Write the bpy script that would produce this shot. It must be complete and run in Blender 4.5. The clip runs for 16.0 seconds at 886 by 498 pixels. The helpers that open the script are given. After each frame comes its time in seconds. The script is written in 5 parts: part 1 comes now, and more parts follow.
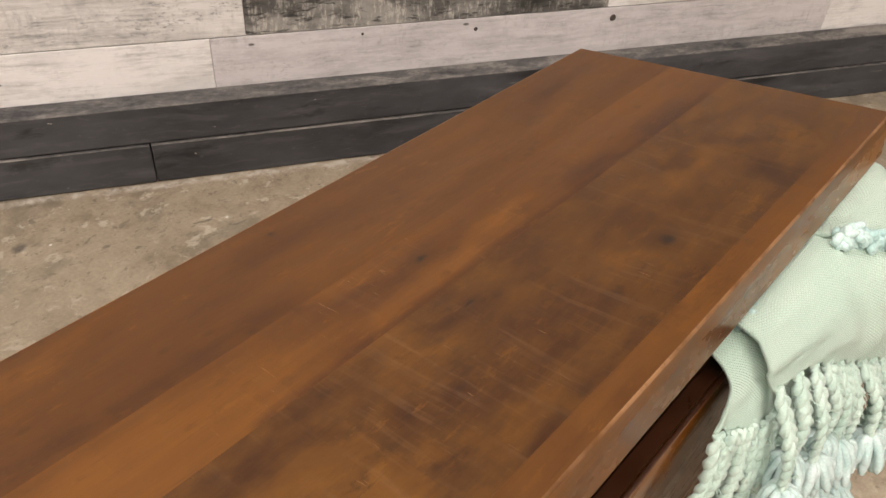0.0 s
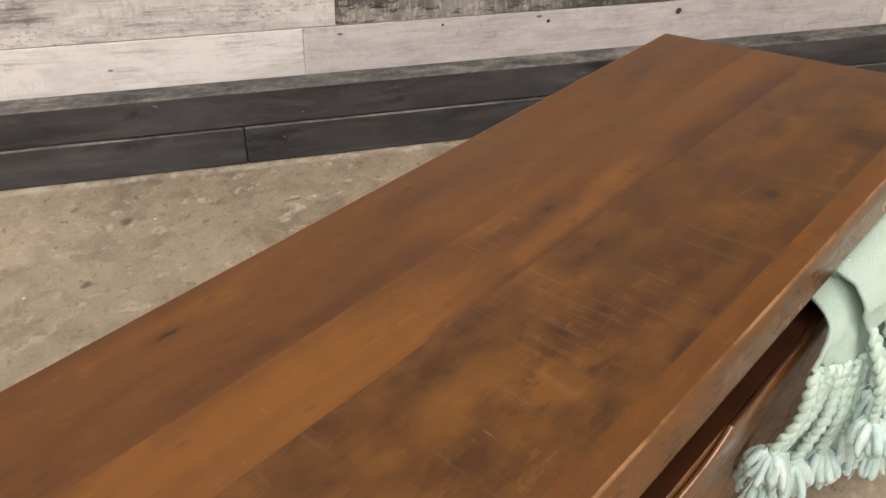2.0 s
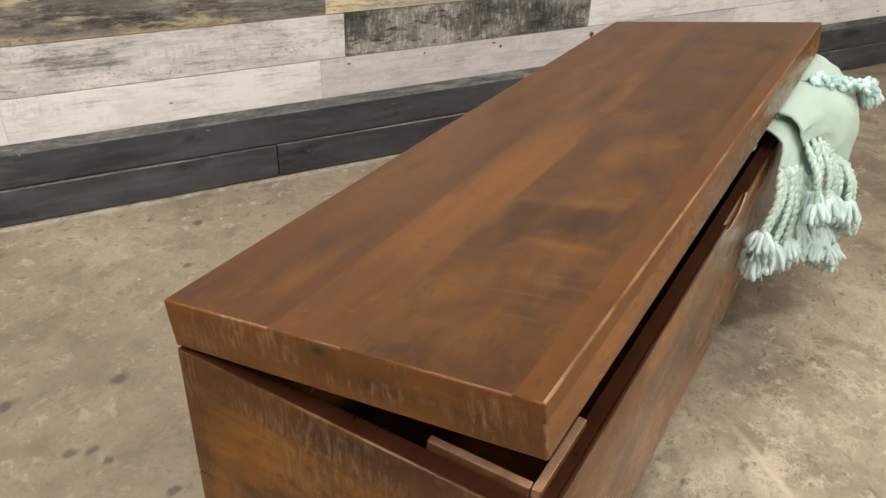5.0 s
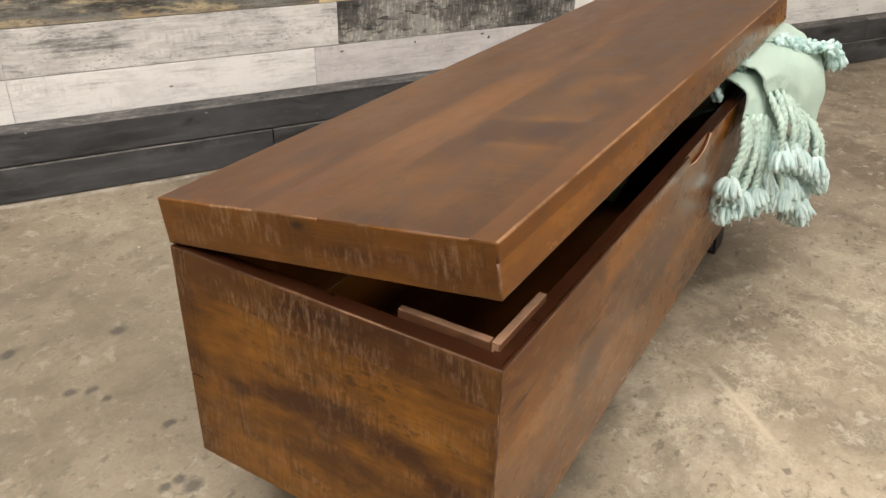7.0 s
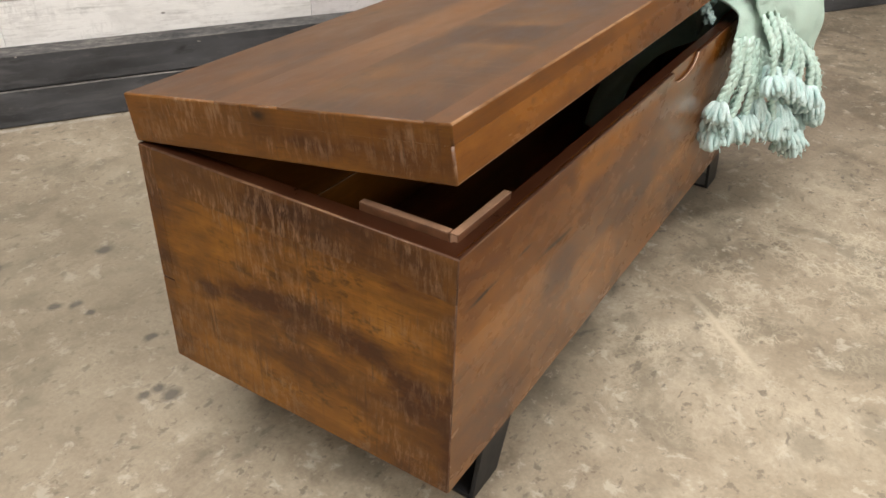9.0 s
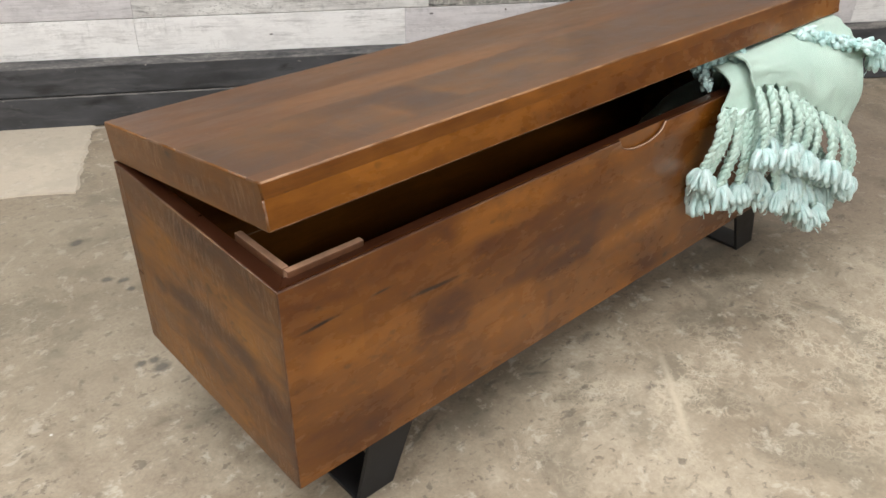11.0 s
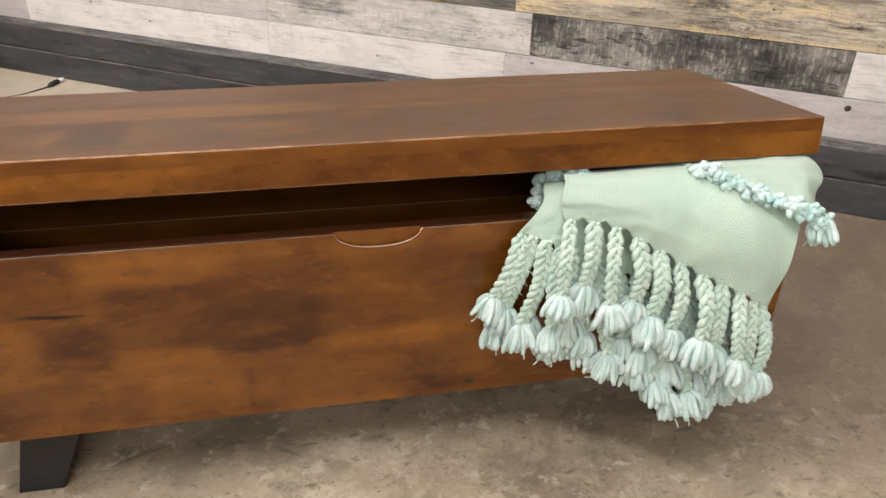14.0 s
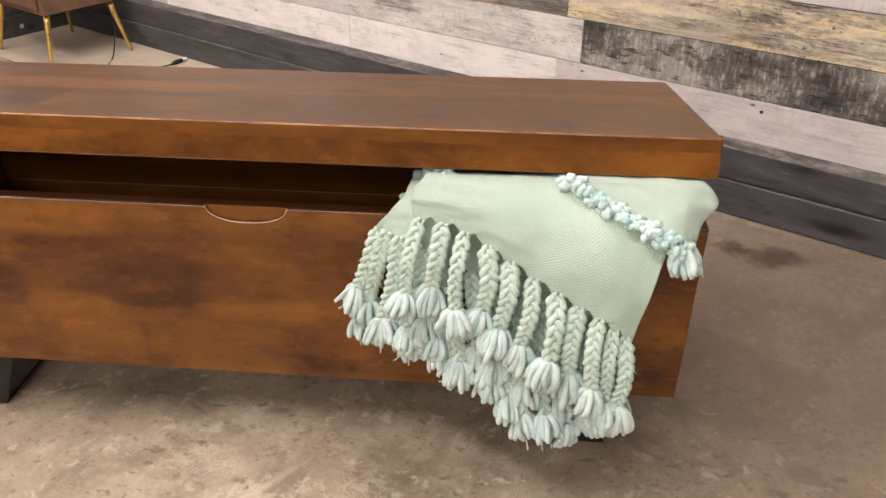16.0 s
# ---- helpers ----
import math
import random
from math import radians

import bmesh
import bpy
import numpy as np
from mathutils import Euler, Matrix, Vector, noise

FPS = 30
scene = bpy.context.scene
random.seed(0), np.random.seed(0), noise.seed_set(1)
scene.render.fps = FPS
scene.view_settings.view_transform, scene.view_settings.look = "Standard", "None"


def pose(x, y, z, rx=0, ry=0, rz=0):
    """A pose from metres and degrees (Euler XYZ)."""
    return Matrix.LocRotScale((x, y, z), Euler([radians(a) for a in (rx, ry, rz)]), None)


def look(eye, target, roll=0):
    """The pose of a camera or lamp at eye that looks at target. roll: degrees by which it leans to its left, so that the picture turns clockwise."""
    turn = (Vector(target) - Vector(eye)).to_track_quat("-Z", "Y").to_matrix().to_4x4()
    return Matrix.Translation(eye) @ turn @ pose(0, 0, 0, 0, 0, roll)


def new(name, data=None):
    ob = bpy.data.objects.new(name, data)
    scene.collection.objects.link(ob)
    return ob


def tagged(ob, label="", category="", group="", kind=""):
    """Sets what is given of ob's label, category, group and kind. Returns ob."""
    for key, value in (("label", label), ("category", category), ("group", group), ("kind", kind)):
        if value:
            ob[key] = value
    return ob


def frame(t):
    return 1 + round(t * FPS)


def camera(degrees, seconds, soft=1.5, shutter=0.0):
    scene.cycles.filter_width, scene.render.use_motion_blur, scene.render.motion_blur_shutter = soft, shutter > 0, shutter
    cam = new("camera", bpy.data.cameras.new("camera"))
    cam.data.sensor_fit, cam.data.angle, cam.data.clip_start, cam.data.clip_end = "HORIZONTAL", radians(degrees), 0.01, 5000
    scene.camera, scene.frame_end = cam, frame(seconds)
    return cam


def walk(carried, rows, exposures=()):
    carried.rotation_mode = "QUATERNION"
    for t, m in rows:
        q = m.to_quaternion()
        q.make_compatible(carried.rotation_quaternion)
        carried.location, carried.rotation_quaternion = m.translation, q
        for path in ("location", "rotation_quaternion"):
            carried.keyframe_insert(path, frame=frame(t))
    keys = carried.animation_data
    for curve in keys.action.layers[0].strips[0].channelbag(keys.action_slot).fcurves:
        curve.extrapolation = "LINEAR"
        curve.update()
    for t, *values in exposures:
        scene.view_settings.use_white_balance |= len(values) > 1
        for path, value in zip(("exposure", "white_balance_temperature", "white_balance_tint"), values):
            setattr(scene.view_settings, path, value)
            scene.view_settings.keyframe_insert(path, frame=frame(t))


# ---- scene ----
cam = camera(59.2, 16.0)
PATH = [
    (0, (0.324, -0.093, 0.925), (1.526, 0.867, -0.353), 4.2),
    (0.5, (0.289, -0.087, 0.928), (1.493, 0.864, -0.355), 4.4),
    (1, (0.264, -0.084, 0.928), (1.452, 0.877, -0.363), 4.2),
    (1.5, (0.231, -0.087, 0.934), (1.401, 0.9, -0.354), 3.8),
    (2, (0.187, -0.088, 0.934), (1.346, 0.93, -0.338), 3.2),
    (2.5, (0.098, -0.089, 0.933), (1.247, 0.972, -0.313), 2.4),
    (3, (-0.029, -0.1, 0.937), (1.175, 0.958, -0.258), 2.2),
    (3.5, (-0.136, -0.093, 0.935), (1.152, 0.918, -0.213), 1.5),
    (4, (-0.248, -0.08, 0.921), (1.166, 0.823, -0.166), 1.6),
    (4.2, (-0.291, -0.084, 0.913), (1.161, 0.783, -0.155), 1.9),
    (6.3, (-0.456, -0.199, 0.854), (1.049, 0.676, -0.132), 1.7),
    (6.5, (-0.467, -0.205, 0.836), (1.044, 0.684, -0.125), 1.9),
    (7, (-0.482, -0.217, 0.813), (1.025, 0.666, -0.161), 1.5),
    (7.5, (-0.482, -0.237, 0.787), (1.014, 0.628, -0.22), 1.5),
    (8, (-0.482, -0.249, 0.755), (1.008, 0.591, -0.281), 2.1),
    (10.3, (-0.452, -0.438, 0.827), (0.81, 0.625, -0.302), 1.8),
    (10.5, (-0.417, -0.493, 0.845), (0.803, 0.64, -0.262), 1.4),
    (11, (-0.318, -0.578, 0.862), (0.835, 0.663, -0.202), 1.0),
    (11.5, (-0.184, -0.609, 0.848), (0.855, 0.736, -0.205), 1.4),
    (12, (-0.043, -0.651, 0.862), (0.853, 0.783, -0.206), 2.4),
    (12.5, (0.111, -0.774, 0.898), (0.836, 0.763, -0.156), 2.7),
    (13, (0.263, -0.849, 0.916), (0.87, 0.744, -0.13), 2.8),
    (13.5, (0.411, -0.852, 0.892), (0.9, 0.784, -0.149), 2.6),
    (14, (0.524, -0.857, 0.909), (0.87, 0.812, -0.137), 1.6),
    (14.5, (0.634, -0.878, 0.917), (0.819, 0.816, -0.13), 1.1),
    (15, (0.763, -0.921, 0.932), (0.814, 0.785, -0.111), 0.7),
    (15.5, (0.858, -0.936, 0.931), (0.81, 0.772, -0.108), 0.4),
    (16, (0.96, -0.894, 0.903), (0.814, 0.809, -0.137), 0.2),
]
LIGHT = [(0.0, -0.15, 6880, 16), (4.0, -0.12, 6520, 11), (6.5, -0.10, 6570, 10), (8.0, -0.03, 6550, 10), (10.5, -0.06, 5960, 8), (11.5, -0.05, 6120, 9), (13.5, -0.05, 6450, 12), (16.0, -0.03, 6880, 21)]
walk(cam, [(t, look(eye, target, roll)) for t, eye, target, roll in PATH], LIGHT)

# ---------- world, lamps ----------
world = bpy.data.worlds.new("world")
scene.world = world
world.use_nodes = True
world.node_tree.nodes["Background"].inputs["Color"].default_value = (0.9, 0.95, 1.0, 1)
world.node_tree.nodes["Background"].inputs["Strength"].default_value = 0.15


def ceiling_or_fill_lamp(x, y, z, sx, sy, watts, turn, colour=(1.0, 0.955, 0.90)):
    data = bpy.data.lights.new("ceiling_tube_or_fill", "AREA")
    data.shape, data.size, data.size_y, data.energy, data.color = "RECTANGLE", sx, sy, watts, colour
    ob = new("ceiling_tube_or_fill", data)
    ob.matrix_world = pose(x, y, z, 0, 0, turn)
    return ob


ceiling_or_fill_lamp(0.5, 0.7, 2.94, 2.4, 0.3, 49, -31)
ceiling_or_fill_lamp(-0.2, -1.1, 2.94, 2.4, 0.3, 72, -31)
# added fill, unseen: brightens the bench's left end and the floor beside it
ceiling_or_fill_lamp(-1.45, 0.05, 2.94, 1.2, 0.3, 46, -31)
ceiling_or_fill_lamp(-0.3, -4.2, 2.94, 3.6, 0.3, 140, -31)
ceiling_or_fill_lamp(-1.6, -7.5, 2.94, 4.8, 0.3, 145, -31)


# ---------- node helper ----------
class Nodes:
    """Short calls for building one procedural material."""

    def __init__(self, name):
        self.mat = bpy.data.materials.new(name)
        self.mat.use_nodes = True
        self.nt = self.mat.node_tree
        self.bsdf = self.nt.nodes["Principled BSDF"]

    def put(self, socket, value):
        if isinstance(value, bpy.types.NodeSocket):
            self.nt.links.new(value, socket)
        elif isinstance(value, (tuple, list)):
            socket.default_value = (*value, 1) if len(value) == 3 and len(socket.default_value) == 4 else value
        else:
            socket.default_value = value

    def coords(self, kind="Object"):
        return self.nt.nodes.new("ShaderNodeTexCoord").outputs[kind]

    def world_place(self):
        return self.nt.nodes.new("ShaderNodeNewGeometry").outputs["Position"]

    def mapped(self, vec, scale=(1, 1, 1), loc=(0, 0, 0), rot=(0, 0, 0)):
        n = self.nt.nodes.new("ShaderNodeMapping")
        self.put(n.inputs["Vector"], vec)
        n.inputs["Scale"].default_value, n.inputs["Location"].default_value = scale, loc
        n.inputs["Rotation"].default_value = [radians(a) for a in rot]
        return n.outputs[0]

    def noise(self, vec, scale, detail=4.0, rough=0.55, distort=0.0, colour=False):
        n = self.nt.nodes.new("ShaderNodeTexNoise")
        self.put(n.inputs["Vector"], vec)
        for key, value in (("Scale", scale), ("Detail", detail), ("Roughness", rough), ("Distortion", distort)):
            self.put(n.inputs[key], value)
        return n.outputs["Color" if colour else "Fac"]

    def voronoi(self, vec, scale, feature="F1", out="Distance", random_=1.0):
        n = self.nt.nodes.new("ShaderNodeTexVoronoi")
        n.feature = feature
        self.put(n.inputs["Vector"], vec)
        n.inputs["Scale"].default_value, n.inputs["Randomness"].default_value = scale, random_
        return n.outputs[out]

    def ramp(self, fac, *stops):
        n = self.nt.nodes.new("ShaderNodeValToRGB")
        self.put(n.inputs[0], fac)
        els = n.color_ramp.elements
        while len(els) < len(stops):
            els.new(0.5)
        for el, (p, c) in zip(els, stops):
            el.position = p
            el.color = (c, c, c, 1) if isinstance(c, (int, float)) else (*c[:3], 1)
        return n.outputs[0]

    def maths(self, op, a, b=0.0, clamp=False):
        n = self.nt.nodes.new("ShaderNodeMath")
        n.operation, n.use_clamp = op, clamp
        self.put(n.inputs[0], a)
        self.put(n.inputs[1], b)
        return n.outputs[0]

    def mix(self, fac, a, b, kind="MIX"):
        n = self.nt.nodes.new("ShaderNodeMixRGB")
        n.blend_type = kind
        self.put(n.inputs[0], fac)
        self.put(n.inputs[1], a)
        self.put(n.inputs[2], b)
        return n.outputs[0]

    def shift(self, vec, by, amount):
        n = self.nt.nodes.new("ShaderNodeVectorMath")
        n.operation = "MULTIPLY_ADD"
        self.put(n.inputs[0], by)
        n.inputs[1].default_value = (amount, amount, amount)
        self.put(n.inputs[2], vec)
        return n.outputs[0]

    def own(self):
        return self.nt.nodes.new("ShaderNodeObjectInfo").outputs["Random"]

    def moved_by_own(self, vec, amount=37.0):
        """The same vector moved by the object's own random number, so that no two pieces show one pattern."""
        n = self.nt.nodes.new("ShaderNodeCombineXYZ")
        r = self.maths("MULTIPLY", self.own(), amount)
        for i in range(3):
            self.put(n.inputs[i], self.maths("MULTIPLY", r, 1.0 + 0.37 * i))
        a = self.nt.nodes.new("ShaderNodeVectorMath")
        self.put(a.inputs[0], vec)
        self.put(a.inputs[1], n.outputs[0])
        return a.outputs[0]

    def spot(self, vec, centre, radii, hard=0.35, turn=0.0):
        """1 inside an oval round centre, falling to 0 outside."""
        n = self.nt.nodes.new("ShaderNodeMapping")
        n.vector_type = "TEXTURE"
        self.put(n.inputs["Vector"], vec)
        n.inputs["Location"].default_value, n.inputs["Scale"].default_value = centre, radii
        n.inputs["Rotation"].default_value = (0, 0, radians(turn))
        length = self.nt.nodes.new("ShaderNodeVectorMath")
        length.operation = "LENGTH"
        self.put(length.inputs[0], n.outputs[0])
        return self.ramp(length.outputs["Value"], (hard, 1.0), (1.0, 0.0))

    def most(self, values):
        out = values[0]
        for v in values[1:]:
            out = self.maths("MAXIMUM", out, v)
        return out

    def bump(self, height, strength, distance):
        n = self.nt.nodes.new("ShaderNodeBump")
        n.inputs["Strength"].default_value, n.inputs["Distance"].default_value = strength, distance
        self.put(n.inputs["Height"], height)
        return n.outputs[0]

    def done(self, colour, rough, normal=None, metal=0.0, spec=0.5, coat=0.0, sheen=0.0):
        b = self.bsdf.inputs
        self.put(b["Base Color"], colour)
        self.put(b["Roughness"], rough)
        b["Metallic"].default_value, b["Specular IOR Level"].default_value = metal, spec
        b["Coat Weight"].default_value, b["Coat Roughness"].default_value = coat, 0.32
        if sheen:
            b["Sheen Weight"].default_value, b["Sheen Roughness"].default_value = sheen, 0.5
        if normal is not None:
            self.put(b["Normal"], normal)
        return self.mat


# ---------- materials ----------
def stained_wood(name, plane="xy", slabs=(), blots=(), knots=(), cracks=(), saw=0.0, tone=1.0, seed=0.0, apart=0.0, stave=(0.26, 0.085, 0.06), hatch=(0.48, 0.60),
                 calm=1.0, sheen=0.42, streak=0.46, cloudy=0.34, daubed=0.16, chatter=0.0, gold=1.0, gloss=(0.28, 0.42), blotch=(6.0, 13.0), fibrous=1.0, coat=0.45, dings=0.0):
    """Brown stained, oiled solid wood: long soft streaks along the grain, staves of differing tone, stain patches, rubbed saw marks across it.
    plane: the axis along the grain, then the axis across it. slabs: (u0, u1, v0, v1, soft, depth) along and across the grain, a depth below
    nought is a paler patch; blots: (u, v, ru, rv, turn, depth), ragged stains; knots: (u, v, ru, rv); cracks: (u, v, ru, rv, turn)."""
    m = Nodes(name)
    axes = m.nt.nodes.new("ShaderNodeSeparateXYZ")
    m.put(axes.inputs[0], m.coords("Object"))
    turned = m.nt.nodes.new("ShaderNodeCombineXYZ")
    for i, axis in enumerate(plane):
        m.put(turned.inputs[i], axes.outputs["xyz".index(axis)])
    flat = turned.outputs[0]
    rest = ({"x", "y", "z"} - set(plane)).pop()
    solid = m.nt.nodes.new("ShaderNodeCombineXYZ")
    for i, axis in enumerate(plane + rest):
        m.put(solid.inputs[i], axes.outputs["xyz".index(axis)])
    g = m.mapped(solid.outputs[0], loc=(seed, seed * 0.7, seed * 0.3))
    own = m.moved_by_own(g, apart) if apart else g
    wob = m.noise(own, 5.0, 3.0, 0.5, colour=True)
    soft = m.shift(own, wob, 0.050)
    long_ = m.noise(m.mapped(soft, (2.2, 30.0, 30.0)), 1.0, 4.0, 0.52)
    cloud = m.noise(m.mapped(soft, (blotch[0], blotch[1], blotch[1]), (3, 1, 5)), 1.0, 5.0, 0.58, 0.5)
    daub = m.noise(m.mapped(own, (26.0, 46.0, 46.0), (7, 3, 1)), 1.0, 5.0, 0.62)
    grain = m.noise(m.mapped(soft, (9.0, 150.0, 150.0)), 1.0, 5.0, 0.62)
    fibre = m.noise(m.mapped(own, (18.0, 480.0, 480.0)), 1.0, 3.0, 0.6)
    block = m.nt.nodes.new("ShaderNodeTexBrick")
    m.put(block.inputs["Vector"], m.shift(own, wob, 0.006))
    for key, value in (("Color1", (0, 0, 0, 1)), ("Color2", (1, 1, 1, 1)), ("Scale", 1.0), ("Mortar Size", 0.0), ("Brick Width", stave[0]), ("Row Height", stave[1])):
        block.inputs[key].default_value = value
    block.offset, block.squash = 0.37, 1.0
    tonal = 0.5
    for source, weight in ((long_, streak), (cloud, cloudy), (daub, daubed), (grain, 0.14 * fibrous), (m.maths("MULTIPLY", block.outputs["Color"], 1.0), stave[2])):
        tonal = m.maths("ADD", tonal, m.maths("MULTIPLY", m.maths("SUBTRACT", source, 0.5), weight * calm))
    ragged = m.mapped(m.shift(flat, m.noise(m.mapped(flat, (15, 20, 20)), 1.0, 7.0, 0.66, colour=True), 0.017), loc=(-0.0085, -0.0085, 0))
    ra = m.nt.nodes.new("ShaderNodeSeparateXYZ")
    m.put(ra.inputs[0], ragged)
    uneven = m.ramp(daub, (0.34, 1.15), (0.66, 0.75))
    for x0, x1, y0, y1, edge, depth in slabs:
        mask = None
        for axis, lo, hi in ((0, x0, x1), (1, y0, y1)):
            away = m.maths("ABSOLUTE", m.maths("SUBTRACT", ra.outputs[axis], (lo + hi) / 2))
            wide = edge * (1.0 if axis == 0 else 0.6)
            side = m.maths("DIVIDE", m.maths("SUBTRACT", (hi - lo) / 2 + wide, away), 2 * wide, True)
            mask = side if mask is None else m.maths("MULTIPLY", mask, side)
        tonal = m.maths("SUBTRACT", tonal, m.maths("MULTIPLY", m.maths("MULTIPLY", mask, uneven), 0.12 * depth))
    torn = m.mapped(m.shift(flat, m.noise(m.mapped(flat, (24, 34, 34), (3, 1, 0)), 1.0, 6.0, 0.68, colour=True), 0.050), loc=(-0.025, -0.025, 0))
    for u, v, ru, rv, turn, depth in blots:
        mask = m.spot(torn, (u, v, 0), (ru, rv, 10), 0.15, turn)
        tonal = m.maths("SUBTRACT", tonal, m.maths("MULTIPLY", m.maths("MULTIPLY", mask, uneven), 0.12 * depth))
    base = (0.132 * tone, 0.0445 * tone * gold, 0.0040 * tone)
    colour = m.ramp(tonal, (0.28, [c * k for c, k in zip(base, (0.40, 0.28, 0.16))]), (0.40, [c * k for c, k in zip(base, (0.68, 0.61, 0.50))]), (0.50, base),
                    (0.62, [c * k for c, k in zip(base, (1.50, 1.56, 1.60))]), (0.74, [c * k for c, k in zip(base, (1.95, 2.15, 2.4))]))
    colour = m.mix(1.0, colour, m.ramp(fibre, (0.35, 1.0 - 0.09 * fibrous), (0.6, 1.0 + 0.03 * fibrous)), "MULTIPLY")
    pore = m.noise(m.mapped(own, (42.0, 620.0, 620.0), (2, 8, 4)), 1.0, 2.0, 0.5)
    colour = m.mix(m.ramp(pore, (0.64, 0.0), (0.72, 0.45 * fibrous)), colour, [c * 0.32 for c in base])
    bruise = m.noise(m.mapped(own, (38.0, 62.0, 62.0), (6, 2, 9)), 1.0, 7.0, 0.70)
    spread = m.noise(m.mapped(own, (6.0, 9.0, 9.0), (1, 8, 3)), 1.0, 4.0, 0.6)
    bruise = m.maths("MULTIPLY", m.ramp(bruise, (0.52, 0.0), (0.63, 1.0)), m.ramp(spread, (0.45, 0.0), (0.60, 1.0)))
    colour = m.mix(m.maths("MULTIPLY", bruise, min(0.9, 2.2 * daubed)), colour, [c * 0.45 for c in base])
    if dings:
        # stain caught in small dents and bruises with hard edges
        bent = m.shift(flat, m.noise(m.mapped(flat, (60, 60, 60)), 1.0, 4.0, 0.65, colour=True), 0.012)
        dent = m.voronoi(m.mapped(bent, (26.0, 44.0, 1.0), (seed, 2.0, 0)), 1.0, "F1", "Distance")
        crowd = m.noise(m.mapped(flat, (9, 14, 14), (5, seed, 1)), 1.0, 5.0, 0.65)
        mark = m.maths("MULTIPLY", m.ramp(dent, (0.10, 1.0), (0.20, 0.0)), m.ramp(crowd, (0.44, 0.0), (0.54, 1.0)))
        colour = m.mix(m.maths("MULTIPLY", mark, dings), colour, [c * 0.36 for c in base])
        worn = m.noise(m.mapped(flat, (34, 90, 90), (8, 3, seed)), 1.0, 7.0, 0.72)
        colour = m.mix(m.maths("MULTIPLY", m.ramp(worn, (0.56, 0.0), (0.63, 0.46)), m.ramp(crowd, (0.40, 1.0), (0.52, 0.15))), colour, [c * k for c, k in zip(base, (1.9, 2.1, 2.6))])
    if knots:
        rag = m.mapped(m.shift(flat, m.noise(m.mapped(flat, (75, 75, 75)), 1.0, 4.0, 0.6, colour=True), 0.010), loc=(-0.005, -0.005, 0))
        halo = m.most([m.spot(rag, (u, v, 0), (ru * 2.6, rv * 2.8, 10), 0.25) for u, v, ru, rv in knots])
        colour = m.mix(m.maths("MULTIPLY", halo, 0.60), colour, [c * 0.5 for c in base])
        colour = m.mix(m.most([m.spot(rag, (u, v, 0), (ru, rv, 10), 0.2) for u, v, ru, rv in knots]), colour, (0.012, 0.005, 0.003))
    if cracks:
        rag = m.mapped(m.shift(flat, m.noise(m.mapped(flat, (16, 16, 16)), 1.0, 4.0, 0.6, colour=True), 0.007), loc=(-0.0035, -0.0035, 0))
        colour = m.mix(m.most([m.spot(rag, (u, v, 0), (ru, rv, 10), 0.3, turn) for u, v, ru, rv, turn in cracks]), colour, (0.010, 0.004, 0.002))
    where = m.noise(m.mapped(g, (8, 13, 13), (9, seed, 2)), 1.0, 5.0, 0.62)
    rub = None
    if saw:
        # rough saw marks across the grain: stain-filled grooves between rubbed ridges
        scr = m.noise(m.mapped(m.shift(g, wob, 0.02), (150, 30, 30)), 1.0, 8.0, 0.78)
        rub = m.maths("MULTIPLY", m.ramp(scr, (0.49, 0.0), (0.60, 1.0)), m.ramp(where, (hatch[0], 0.0), (hatch[1], 1.0)))
        colour = m.mix(m.maths("MULTIPLY", rub, saw), colour, (0.255, 0.155, 0.090))
        groove = m.noise(m.mapped(g, (260, 11, 11), (4, 1, 0)), 1.0, 4.0, 0.7)
        colour = m.mix(m.maths("MULTIPLY", m.ramp(groove, (0.55, 0.0), (0.66, 0.55)), m.ramp(where, (hatch[0] - 0.07, 0.12), (hatch[1], 1.0))), colour, (0.024, 0.010, 0.005))
    if chatter:
        # faint planer marks across the grain, and a few pale nicks
        scr = m.noise(m.mapped(m.shift(g, wob, 0.03), (120, 5, 5), rot=(0, 0, 5)), 1.0, 4.0, 0.62)
        band = m.maths("MULTIPLY", m.ramp(scr, (0.54, 0.0), (0.66, 1.0)), m.ramp(where, (hatch[0], 0.0), (hatch[1], 1.0)))
        colour = m.mix(m.maths("MULTIPLY", band, chatter), colour, (0.26, 0.150, 0.078))
        nick = m.noise(m.mapped(g, (330, 30, 30), (1, 5, 2), (0, 0, 4)), 1.0, 3.0, 0.6)
        colour = m.mix(m.maths("MULTIPLY", m.ramp(nick, (0.68, 0.0), (0.75, 0.45)), m.ramp(where, (0.46, 0.0), (0.60, 1.0))), colour, (0.36, 0.23, 0.13))
        rub = band
    rough = m.ramp(m.maths("ADD", m.maths("MULTIPLY", cloud, 0.6), m.maths("MULTIPLY", daub, 0.4)), (0.36, gloss[0]), (0.64, gloss[1]))
    height = m.maths("ADD", m.maths("MULTIPLY", fibre, 0.25), m.maths("MULTIPLY", grain, 0.5))
    height = m.maths("ADD", height, m.maths("MULTIPLY", cloud, 0.6))
    if rub is not None:
        height = m.maths("SUBTRACT", height, m.maths("MULTIPLY", rub, 0.9 * saw + 0.15))
    return m.done(colour, rough, m.bump(height, 0.25, 0.0012), spec=sheen, coat=coat)


